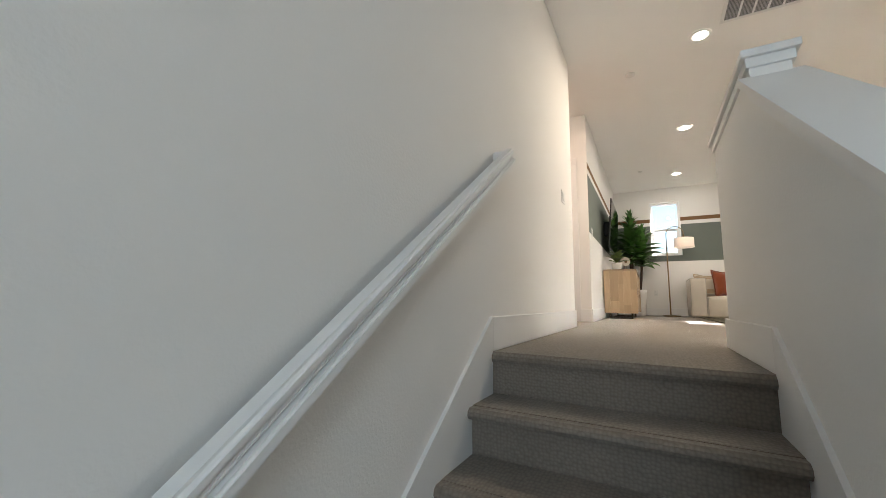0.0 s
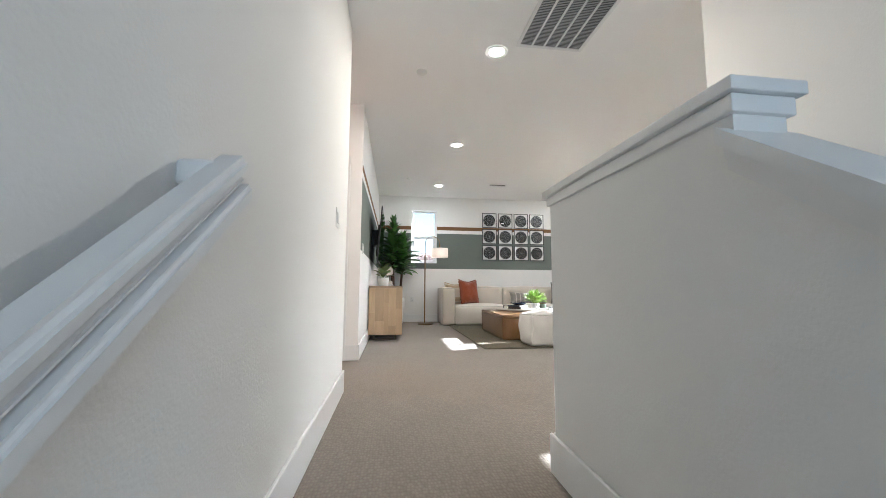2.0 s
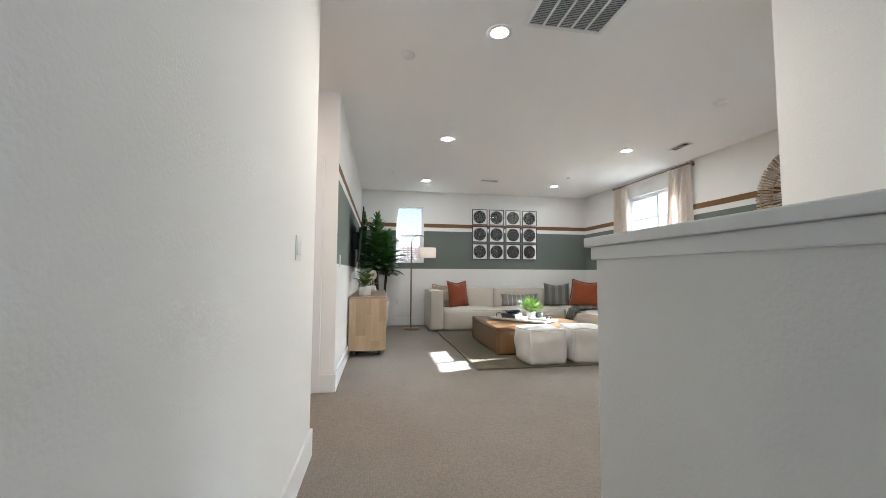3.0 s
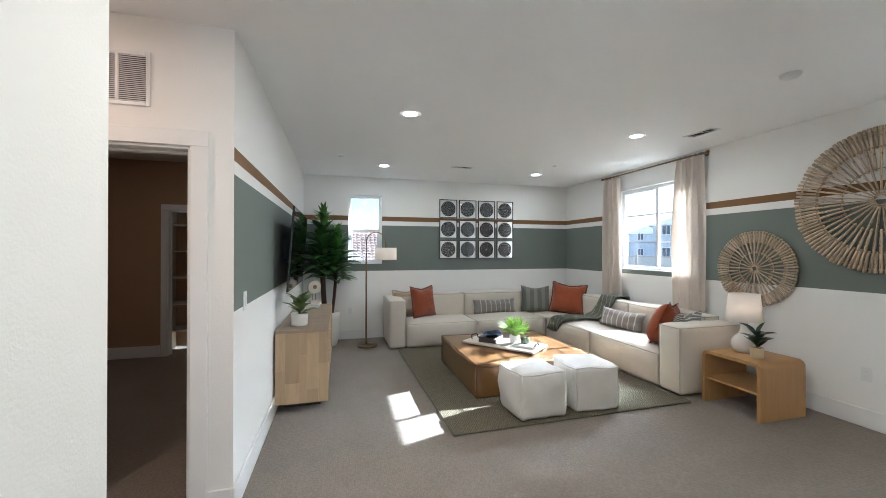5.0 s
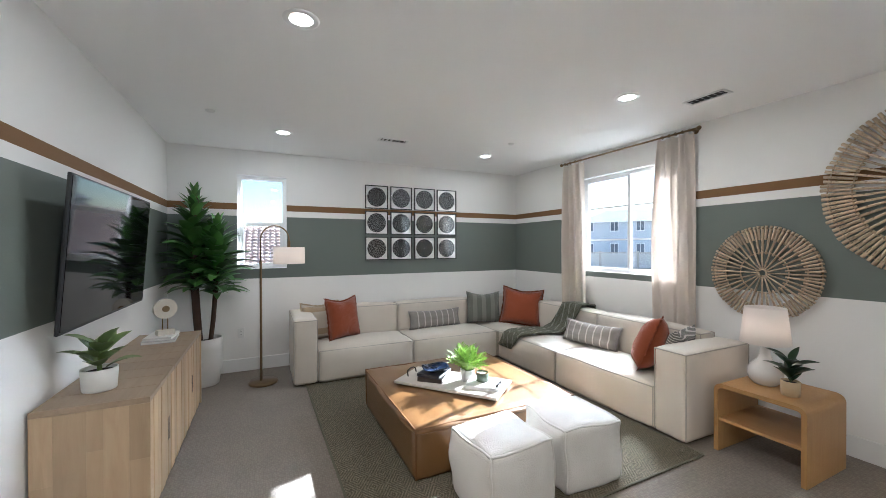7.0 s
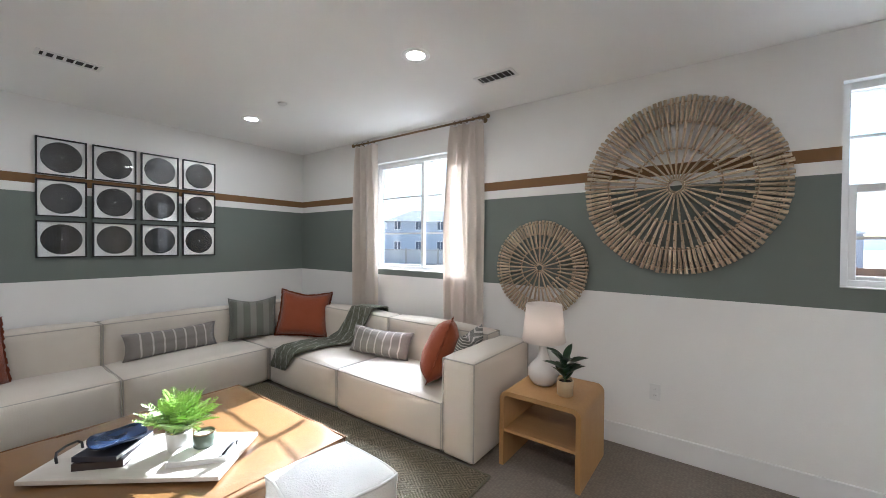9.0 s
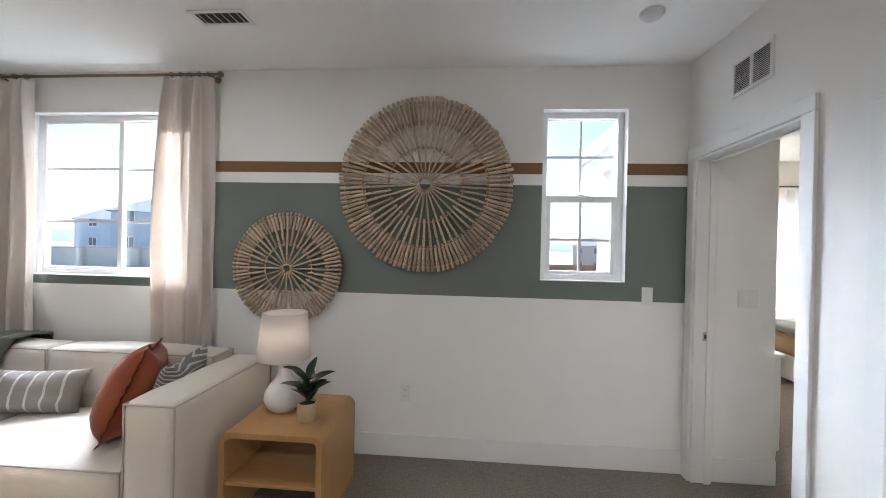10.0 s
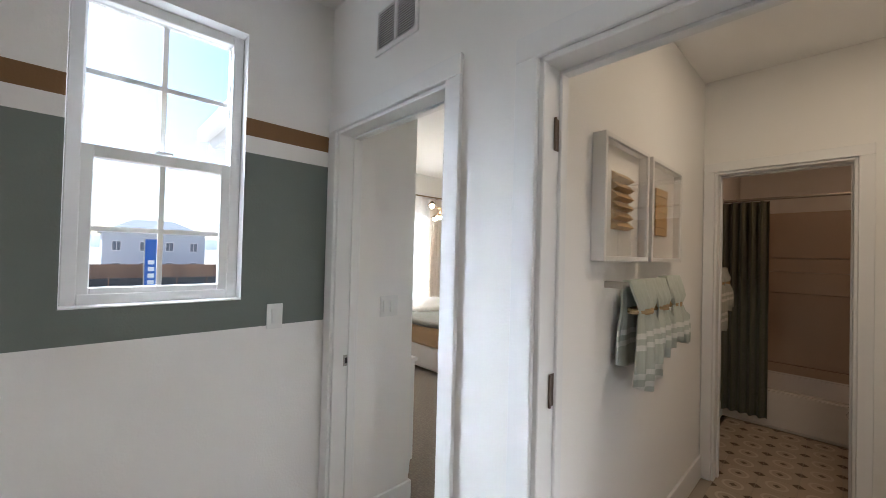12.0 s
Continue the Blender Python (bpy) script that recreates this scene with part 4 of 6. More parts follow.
pl = thing("potted_plant", (3.70, 5.115, 0.50), "small rubber plant with dark leaves in a pale wooden pot", "plant")
part("pot", lathe([(0, 0), (0.046, 0), (0.049, 0.004), (0.053, 0.098), (0.051, 0.10), (0.046, 0.098), (0.044, 0.085), (0, 0.085)]), M_POTWOOD, pl, smooth=True)
part("soil", lathe([(0, 0.087), (0.0445, 0.086)]), M_SOIL, pl)
part("stem", tube(bmesh.new(), [(0, 0, 0.08), (0.004, 0.002, 0.14), (0.0, 0.004, 0.235)], 0.005, 6), M_STEM, pl)
lm = [leaf_mesh("leaf", 0.155, 0.078, 0.5, 0.35, M_FICUS), leaf_mesh("leaf", 0.13, 0.072, 0.3, 0.3, M_FICUS)]
rnd = random.Random(5)
for i in range(15):
    a, h = i * 137.5, 0.10 + 0.135 * i / 15
    shared("leaf", lm[i % 2], pl, pose(0, 0, h, 0, 0, a) @ pose(0.004, 0, 0, rnd.uniform(-15, 15), -rnd.uniform(15, 50) - 1.6 * i, 0))

# ---- television and console ----
M_SCREEN = material("screen_gloss", (0.004, 0.004, 0.005), 0.05, colour2=(0.006, 0.006, 0.007), spec=0.25)
M_PLASTIC = material("black_plastic", (0.018, 0.018, 0.019), 0.45, colour2=(0.024, 0.024, 0.025), bump=0.1)
tv = thing("television", (-0.36, 6.86, 1.48), "black flat television tilted on a wall mount", "television")
tilt = pose(0, 0, 0, 0, 4, 0)
part("case", boxm((-0.016, -0.675, -0.39), (0.0, 0.675, 0.39), 0.004), M_PLASTIC, tv).matrix_basis = tilt
part("screen", boxm((0.0005, -0.664, -0.374), (0.003, 0.664, 0.380)), M_SCREEN, tv, "glossy black screen").matrix_basis = tilt
part("rear_housing", boxm((-0.05, -0.42, -0.30), (-0.0165, 0.42, 0.16), 0.012), M_PLASTIC, tv).matrix_basis = tilt
part("wall_mount", boxm((-0.148, -0.16, -0.12), (-0.03, 0.16, 0.12), 0.01), M_BLACK, tv)

co = thing("media_console", (-0.268, 7.045, -0.03), "greyed mango wood media console with sliding doors", "console")
part("body", boxm((-0.225, -0.835, 0.12), (0.19, 0.835, 0.748), 0.003, 1), M_ACACIA_TOP, co)
for i in range(9):
    y0 = -0.838 + i * 0.186
    part("top_board", boxm((-0.228, y0, 0.750), (0.228, y0 + 0.1855, 0.778), 0.002, 1), M_ACACIA_TOP, co)
for sy in (-1, 1):
    x0 = -0.228
    for i, bw in enumerate((0.085, 0.12, 0.065, 0.10, 0.086)):
        cut = (0.42, 0.30, 0.55, 0.24, 0.47)[i]
        for z0, z1 in ((0.118, cut), (cut, 0.749)):
            part("side_board", boxm((x0, min(sy * 0.837, sy * 0.853), z0), (x0 + bw - 0.0004, max(sy * 0.837, sy * 0.853), z1 - 0.0004), 0.0008, 1), M_ACACIA, co)
        x0 += bw
    part("edge_board", boxm((-0.228, min(sy * 0.837, sy * 0.853), 0.7495), (0.228, max(sy * 0.837, sy * 0.853), 0.778), 0.001, 1), M_ACACIA_TOP, co)
for k in range(4):
    y0 = -0.83 + k * 0.415
    dr = part("door", boxm((0.192, y0 + 0.003, 0.13), (0.206, y0 + 0.412, 0.742), 0.002, 1), M_ACACIA, co)
    for i in range(5):
        part("panel", boxm((0.206, y0 + 0.006 + i * 0.081, 0.134), (0.218 + 0.003 * (i % 2), y0 + 0.006 + i * 0.081 + 0.079, 0.738), 0.0015, 1), M_ACACIA, dr)
    part("handle_slot", boxm((0.2205, y0 + (0.398 if k % 2 == 0 else 0.010), 0.36), (0.2225, y0 + (0.404 if k % 2 == 0 else 0.016), 0.50), 0.0005, 1), M_BLACK, dr)
for sy in (-0.66, 0.66):
    bm = bmesh.new()
    for xx in (-0.16, 0.14):
        box(bm, (xx - 0.012, sy - 0.02, 0.03), (xx + 0.012, sy + 0.02, 0.119))
    box(bm, (-0.16, sy - 0.02, 0.03), (0.14, sy + 0.02, 0.05))
    part("leg_frame", bm, M_BRONZE, co, "dark metal sled leg")

# plant on the console
hp = thing("potted_plant", (-0.315, 6.44, 0.748), "grey-green leafy plant in a white ribbed pot on the console", "plant")
part("pot", lathe([(0, 0), (0.070, 0), (0.074, 0.005), (0.080, 0.115), (0.077, 0.118), (0.072, 0.112), (0.070, 0.095), (0, 0.095)]), M_POT, hp, smooth=True)
part("soil", lathe([(0, 0.098), (0.071, 0.096)]), M_SOIL, hp)
lm = [leaf_mesh("leaf", 0.165, 0.108, 0.7, 0.25, M_HOSTA), leaf_mesh("leaf", 0.135, 0.092, 0.5, 0.3, M_HOSTA)]
rnd = random.Random(11)
for i in range(14):
    shared("leaf", lm[i % 2], hp, pose(0, 0, 0.115 + 0.009 * i, 0, 0, i * 137.5) @ pose(0.03 - 0.0015 * i, 0, 0, rnd.uniform(-14, 14), -rnd.uniform(22, 42) - 2.4 * i, 0))
part("stem", cyl(bmesh.new(), (0, 0, 0.09), (0, 0, 0.21), 0.012, 0.007, 8), M_HOSTA, hp)

M_PAPER = material("white_paper", (0.70, 0.69, 0.66), 0.7, colour2=(0.66, 0.65, 0.62), scale=40)
M_GREYCOVER = material("grey_book_cover", (0.45, 0.44, 0.43), 0.5)
M_STONE = material("cream_carved_stone", (0.68, 0.63, 0.55), 0.7, colour2=(0.58, 0.53, 0.45), scale=25, bump=0.3, bump_scale=80)


def book(at, size, turn, cover, label, group):
    b = thing("book", at, label, "book", group, turn)
    w, d, h = size
    part("page_block", boxm((-w / 2 + 0.004, -d / 2 + 0.004, 0.003), (w / 2 - 0.002, d / 2 - 0.004, h - 0.003)), M_PAPER, b)
    bm = bmesh.new()
    box(bm, (-w / 2, -d / 2, 0), (w / 2, d / 2, 0.003))
    box(bm, (-w / 2, -d / 2, h - 0.003), (w / 2, d / 2, h))
    box(bm, (-w / 2, -d / 2, 0.003), (-w / 2 + 0.003, d / 2, h - 0.003))
    part("cover", bm, cover, b)
    return b


book((-0.285, 7.62, 0.748), (0.22, 0.30, 0.022), 4, M_GREYCOVER, "pale grey hardback book lying on the console", "console books")
book((-0.28, 7.63, 0.770), (0.19, 0.26, 0.020), -3, M_POT, "white hardback book lying on the console", "console books")
sc = thing("disc_sculpture", (-0.255, 7.61, 0.790), "cream stone ring sculpture on a block stand", "sculpture", turn=-62)
part("block", boxm((-0.035, -0.06, 0), (0.035, 0.06, 0.045), 0.003, 1), M_STONE, sc)
for sy in (-0.018, 0.018):
    part("pin", cyl(bmesh.new(), (0, sy, 0.045), (0, sy, 0.15), 0.004, n=8), M_BRASS, sc)
bm = bmesh.new()
cyl(bm, (-0.018, 0, 0.215), (0.018, 0, 0.215), 0.082, n=36)
part("ring", bm, M_STONE, sc)
part("ring_eye", cyl(bmesh.new(), (0.016, 0, 0.215), (0.024, 0, 0.215), 0.026, n=20), M_BRASS, sc)

# ---- floor lamp ----
fl = thing("floor_lamp", (0.47, 8.46, 0), "antique brass arc floor lamp with white drum shade", "floor lamp")
part("base", lathe([(0, 0), (0.146, 0), (0.150, 0.004), (0.150, 0.020), (0.144, 0.026), (0.03, 0.032), (0, 0.034)]), M_BRASS, fl, smooth=True)
part("pole", cyl(bmesh.new(), (-0.02, 0, 0.03), (-0.02, 0, 1.335), 0.0125), M_BRASS, fl)
part("collar", cyl(bmesh.new(), (-0.02, 0, 1.32), (-0.02, 0, 1.36), 0.016), M_BRASS, fl)
arc = [(-0.02, 0, 1.35), (-0.02, 0, 1.50)] + [(0.125 - 0.145 * math.cos(a), -0.02, 1.60 + 0.15 * math.sin(a)) for a in [k * math.pi / 14 for k in range(0, 15)]] + [(0.27, -0.03, 1.575)]
part("arc", tube(bmesh.new(), arc, 0.008, 8), M_BRASS, fl, smooth=True)
part("socket", cyl(bmesh.new(), (0.27, -0.03, 1.50), (0.27, -0.03, 1.58), 0.016), M_BRASS, fl)
part("shade", lathe([(0.168, 0), (0.168, 0.185), (0.166, 0.185), (0.166, 0), (0.168, 0)], 40), M_SHADE, fl, "white linen drum shade", smooth=True).matrix_basis = pose(0.27, -0.03, 1.325)
bm = bmesh.new()
bmesh.ops.create_uvsphere(bm, u_segments=12, v_segments=8, radius=0.026, matrix=Matrix.Translation((0.27, -0.03, 1.44)))
part("bulb", bm, M_BULB, fl, smooth=True)
lamp("floor_lamp_light", "POINT", pose(0.74, 8.43, 1.39), 0.3, (1.0, 0.80, 0.66), size=0.03)

# ---- dracaena ----
dp = thing("potted_plant", (-0.11, 8.70, 0), "tall dracaena with two canes in a white planter", "plant")
part("pot", lathe([(0, 0), (0.125, 0), (0.135, 0.01), (0.165, 0.22), (0.172, 0.40), (0.166, 0.515), (0.158, 0.515), (0.160, 0.46), (0, 0.46)], 36), M_POT, dp, smooth=True)
part("soil", lathe([(0, 0.465), (0.158, 0.462)]), M_SOIL, dp)
canes = [[(-0.05, -0.02, 0.44), (-0.07, -0.03, 0.75), (-0.085, -0.04, 1.05), (-0.09, -0.07, 1.55), (-0.075, -0.10, 2.05)],
         [(0.05, 0.0, 0.44), (0.08, -0.01, 0.70), (0.10, -0.03, 0.95), (0.12, -0.05, 1.25), (0.13, -0.07, 1.74)]]
lm = [leaf_mesh("leaf", 0.34, 0.112, 0.95, 0.28, M_DRAC, 7), leaf_mesh("leaf", 0.30, 0.105, 0.7, 0.28, M_DRAC, 7), leaf_mesh("leaf", 0.23, 0.080, 0.4, 0.3, M_DRAC, 6)]
rnd = random.Random(21)
for ci, (cane, low, n) in enumerate(zip(canes, (1.02, 0.98), (118, 92))):
    bm = tube(bmesh.new(), [Vector(cane[0]).lerp(Vector(cane[1]), f / 4) for f in range(4)] + cane[1:], 0.038 if ci == 0 else 0.024, 10)
    part("trunk", bm, M_TRUNK, dp, smooth=True)
    hi = cane[-1][2]
    for i in range(n):
        f = i / n
        z = low + (hi - low) * f
        k = max(j for j in range(len(cane) - 1) if cane[j][2] <= z)
        a, b = Vector(cane[k]), Vector(cane[k + 1])
        p = a.lerp(b, (z - a.z) / (b.z - a.z))
        up = 30 + 50 * f ** 1.3 + rnd.uniform(-14, 14)
        which = 0 if f < 0.5 else (1 if f < 0.85 else 2)
        s = (0.8 + 0.35 * math.sin(math.pi * min(1, f + 0.15))) * rnd.uniform(0.85, 1.12)
        shared("leaf", lm[which], dp, pose(*p, 0, 0, i * 137.5 + rnd.uniform(-15, 15)) @ pose(0.01, 0, 0, rnd.uniform(-20, 20), -up, 0) @ Matrix.Diagonal((s, s, s, 1)))

# ---- framed records ----
M_FRAME = material("black_frame_lacquer", (0.012, 0.012, 0.012), 0.35)
M_MAT = material("white_mount_board", (0.74, 0.73, 0.70), 0.8)
M_VINYL = material("black_vinyl", (0.010, 0.010, 0.011), 0.30, colour2=(0.018, 0.018, 0.019), scale=3, spec=0.5)
M_LABEL = material("record_label", (0.03, 0.03, 0.03), 0.5)
M_PICGLASS = glass_paint("picture_glass")


def record_frame():
    r = thing("framed_record", (1.915, YF, 1.49), "black vinyl record on white mount in a black frame", "framed record", "framed records on the wall")
    h, w = 0.163, 0.012
    bm = bmesh.new()
    for lo, hi in (((-h, -0.026, -h), (-h + w, -0.001, h)), ((h - w, -0.026, -h), (h, -0.001, h)), ((-h + w, -0.026, -h), (h - w, -0.001, -h + w)), ((-h + w, -0.026, h - w), (h - w, -0.001, h))):
        box(bm, lo, hi, 0.0015, 1)
    part("frame", bm, M_FRAME, r)
    part("mount", boxm((-h + w, -0.008, -h + w), (h - w, -0.002, h - w)), M_MAT, r)
    prof = [(0.0, 0.0), (0.132, 0.0), (0.134, 0.0015)] + [(0.132 - 0.004 * i, 0.003 + 0.0006 * (i % 2)) for i in range(21)] + [(0.045, 0.003), (0.0, 0.003)]
    d = part("record", lathe(prof, 48), M_VINYL, r)
    d.matrix_basis = pose(0, -0.009, 0, 90, 0, 0)
    part("label_disc", cyl(bmesh.new(), (0, 0, 0.0032), (0, 0, 0.0042), 0.042, n=28), M_LABEL, d)
    part("spindle_hole", cyl(bmesh.new(), (0, 0, 0.0042), (0, 0, 0.005), 0.005, n=10), M_MAT, d)
    g = part("glazing", boxm((-h + w, -0.0205, -h + w), (h - w, -0.0190, h - w)), M_PICGLASS, r)
    g.visible_shadow = False
    return r


first = record_frame()
for i in range(4):
    for j in range(3):
        if i or j:
            copy_thing(first, pose(1.915 + 0.3635 * i, YF, 1.49 + 0.3605 * j))

# ---- tray and what lies on it ----
TT = 0.383
M_TRAY = wood("whitewashed_tray_wood", (0.62, 0.58, 0.52), (0.50, 0.46, 0.40), (2, 16, 16), 0.6)
tr = thing("tray", (1.895, 6.60, TT), "whitewashed wooden tray with black handles on the ottoman", "tray", turn=-50)
part("board", boxm((-0.44, -0.207, 0.0), (0.44, 0.207, 0.022), 0.004), M_TRAY, tr)
for sx in (-1, 1):
    bm = bmesh.new()
    tube(bm, [(sx * 0.385, -0.07, 0.02), (sx * 0.390, -0.07, 0.05), (sx * 0.400, -0.055, 0.065), (sx * 0.403, 0.0, 0.07), (sx * 0.400, 0.055, 0.065), (sx * 0.390, 0.07, 0.05), (sx * 0.385, 0.07, 0.02)], 0.006, 8)
    part("handle", bm, M_BLACK, tr, "black iron handle")
ZT = TT + 0.022


def on_tray(x, y):
    a = radians(-50)
    return 1.895 + x * math.cos(a) - y * math.sin(a), 6.60 + x * math.sin(a) + y * math.cos(a)


M_NAVY = material("dark_book_cover", (0.016, 0.018, 0.026), 0.3, colour2=(0.03, 0.035, 0.05), scale=8)
M_DARKCOVER = material("brown_black_book_cover", (0.03, 0.018, 0.014), 0.35)
M_BLUE = material("blue_glossy_glass", (0.012, 0.020, 0.045), 0.08, colour2=(0.02, 0.035, 0.075), scale=9)
bx_, by_ = on_tray(-0.17, 0.0)
book((bx_, by_, ZT), (0.26, 0.21, 0.034), 48, M_DARKCOVER, "dark hardback book on the tray", "tray books")
book((bx_, by_, ZT + 0.034), (0.25, 0.20, 0.024), 40, M_NAVY, "navy hardback book on the tray", "tray books")
bw = thing("decorative_dish", (bx_ + 0.01, by_, ZT + 0.058), "dark blue glossy glass dish on the books", "dish")
bm = lathe([(0.0, 0.0), (0.045, 0.0), (0.085, 0.012), (0.118, 0.034), (0.112, 0.036), (0.08, 0.020), (0.03, 0.010), (0.0, 0.010)], 28)
for v in bm.verts:
    v.co.z += 0.010 * math.sin(3 * math.atan2(v.co.y, v.co.x)) * (v.co.xy.length / 0.118)
part("bowl", bm, M_BLUE, bw, smooth=True)
fx, fy = on_tray(0.11, 0.045)
fp = thing("potted_plant", (fx, fy, ZT), "bright green fern in a small white pot on the tray", "plant")
part("pot", lathe([(0, 0), (0.046, 0), (0.050, 0.005), (0.060, 0.095), (0.057, 0.098), (0.052, 0.09), (0, 0.085)]), M_POT, fp, smooth=True)
rnd = random.Random(2)


def frond_mesh(length, curl, seed):
    """A fern frond: a stalk with paired leaflets."""
    q = random.Random(seed)
    bm = bmesh.new()
    prev = None
    n = 16
    for i in range(n + 1):
        f = i / n
        a = curl * f
        p = Vector((length * math.sin(a) / curl, 0, -length * (1 - math.cos(a)) / curl))
        if prev is not None:
            cyl(bm, prev, p, 0.0016, 0.0012, 4)
            for s in (-1, 1):
                ll = length * 0.20 * math.sin(math.pi * (0.12 + 0.85 * f)) + 0.008
                d = Vector((math.cos(a) * 0.45, s * 0.9, -math.sin(a) * 0.4 + q.uniform(-0.2, 0.25))).normalized() * ll
                wv = Vector((0.0055, 0, 0))
                b0, m0, tip = p, p + d * 0.5, p + d
                vs = [bm.verts.new(b0), bm.verts.new(m0 + wv), bm.verts.new(tip), bm.verts.new(m0 - wv)]
                bm.faces.new(vs)
        prev = p
    me = mesh_of(bm, "frond")
    me.materials.append(M_FERN)
    return me


fm = [frond_mesh(0.20, 0.7, 1), frond_mesh(0.23, 0.45, 2), frond_mesh(0.19, 1.1, 3)]
for i in range(64):
    shared("frond", fm[i % 3], fp, pose(rnd.uniform(-0.02, 0.02), rnd.uniform(-0.02, 0.02), 0.085, 0, 0, i * 137.5) @ pose(0, 0, 0, rnd.uniform(-25, 25), -rnd.uniform(38, 90), 0))
cx, cy = on_tray(0.27, -0.02)
book((cx, cy, ZT), (0.26, 0.19, 0.026), -40, M_POT, "white hardback book under the candle", "tray books")
M_CANDLE = material("sage_glass_jar", (0.13, 0.16, 0.12), 0.25, colour2=(0.10, 0.13, 0.095), scale=10)
M_WAX = material("cream_wax", (0.70, 0.66, 0.56), 0.6)
cd = thing("candle", (cx + 0.02, cy + 0.045, ZT + 0.026), "sage green ribbed candle jar on a white book", "candle")
bm = lathe([(0, 0), (0.046, 0), (0.049, 0.004), (0.049, 0.07), (0.045, 0.07), (0.045, 0.058)], 40)
for v in bm.verts:
    if v.co.xy.length > 0.047:
        v.co.xy *= 1 + 0.012 * math.cos(20 * math.atan2(v.co.y, v.co.x))
part("jar", bm, M_CANDLE, cd, smooth=True)
part("wax", lathe([(0, 0.060), (0.0452, 0.058)], 24), M_WAX, cd)
part("rim", lathe([(0.049, 0.066), (0.051, 0.068), (0.051, 0.073), (0.046, 0.073), (0.046, 0.066)], 32), M_BRASS, cd)

# ---- handrail ----
hr = thing("handrail", (XL, 0, 0), "glossy white moulded wooden handrail on the stair wall", "handrail")
k, ye, ze = 0.72, 1.61, 0.978
for nm, d0, d1, x0, x1 in (("top_moulding", -0.036, 0.0, 0.042, 0.098), ("groove", -0.053, -0.035, 0.047, 0.092), ("lower_moulding", -0.088, -0.052, 0.048, 0.106)):
    bm = prism(bmesh.new(), [(ye, ze + d0), (ye, ze + d1), (-1.7, ze + d1 - k * 3.3), (-1.7, ze + d0 - k * 3.3)], "x", x0, x1)
    bmesh.ops.bevel(bm, geom=bm.edges[:], offset=0.010 if nm == "top_moulding" else 0.006, segments=3, affect="EDGES", clamp_overlap=True)
    part(nm, bm, M_TRIM, hr)
part("wall_return", boxm((0.0, ye - 0.050, ze - 0.070), (0.060, ye - 0.003, ze - 0.026), 0.012, 3), M_TRIM, hr)
for yy in (-0.4, -1.3):
    zz = ze - k * (ye - yy) - 0.085
    bm = tube(bmesh.new(), [(0.0, yy, zz - 0.05), (0.05, yy, zz - 0.045), (0.078, yy, zz - 0.02), (0.08, yy, zz + 0.005)], 0.006, 8)
    cyl(bm, (0, yy, zz - 0.05), (0.006, yy, zz - 0.05), 0.025, n=16)
    part("bracket", bm, M_TRIM, hr)

# ---- ceiling and wall fittings ----
M_LED = emitter("led_lens", (1.0, 0.93, 0.82), 9.0)
# Same fitting for all; the alcove and store room pair is added, unseen.
for cx, cy in CANS_AND_ADDED:
    c = thing("recessed_light", (cx, cy, TOP), "round white recessed ceiling light, lit; alcove and store room ones added", "ceiling light", "recessed lights")
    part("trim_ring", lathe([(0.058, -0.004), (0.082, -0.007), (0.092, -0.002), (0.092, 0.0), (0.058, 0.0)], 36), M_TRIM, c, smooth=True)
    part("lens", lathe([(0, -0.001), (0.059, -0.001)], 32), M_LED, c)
# Near-black sheets stand in for shade inside vents, sockets and the strike hole.
M_DARK = material("opening_shade", (0.03, 0.03, 0.032), 0.8)
M_FILTER = material("grey_filter_mesh", (0.10, 0.10, 0.10), 0.9, colour2=(0.05, 0.05, 0.05), scale=60, bump=0.8, bump_scale=200)


def ceiling_vent(x0, x1, y0, y1, label, along):
    v = thing("ceiling_vent", ((x0 + x1) / 2, (y0 + y1) / 2, TOP), label, "vent", "ceiling vents")
    a, b = (x1 - x0) / 2, (y1 - y0) / 2
    f = 0.022
    bm = bmesh.new()
    for lo, hi in (((-a, -b, -0.008), (-a + f, b, -0.0005)), ((a - f, -b, -0.008), (a, b, -0.0005)), ((-a + f, -b, -0.008), (a - f, -b + f, -0.0005)), ((-a + f, b - f, -0.008), (a - f, b, -0.0005))):
        box(bm, lo, hi, 0.002, 1)
    part("frame", bm, M_TRIM, v)
    part("backing", boxm((-a + f, -b + f, -0.002), (a - f, b - f, -0.0006)), M_DARK, v)
    n = 6
    for i in range(n):
        bm = bmesh.new()
        box(bm, (-0.008, -1, -0.001), (0.008, 1, 0.001))
        t = -1 + (2 * i + 1) / n
        ob = part("slat", bm, M_TRIM, v)
        if along == "y":
            ob.matrix_basis = pose(0, 0, -0.006) @ pose(t * (a - f), 0, 0, 0, 35 if i < n / 2 else -35, 0) @ Matrix.Diagonal((1, b - f, 1, 1))
        else:
            ob.matrix_basis = pose(0, 0, -0.006) @ pose(0, t * (b - f), 0, 35, 0, 0) @ pose(0, 0, 0, 0, 0, 90) @ Matrix.Diagonal((0.8, a - f, 1, 1))


ceiling_vent(1.63, 1.96, 7.80, 7.93, "white metal ceiling air vent with slats", "y")
ceiling_vent(3.62, 3.76, 5.49, 5.80, "white metal ceiling air vent with slats", "x")

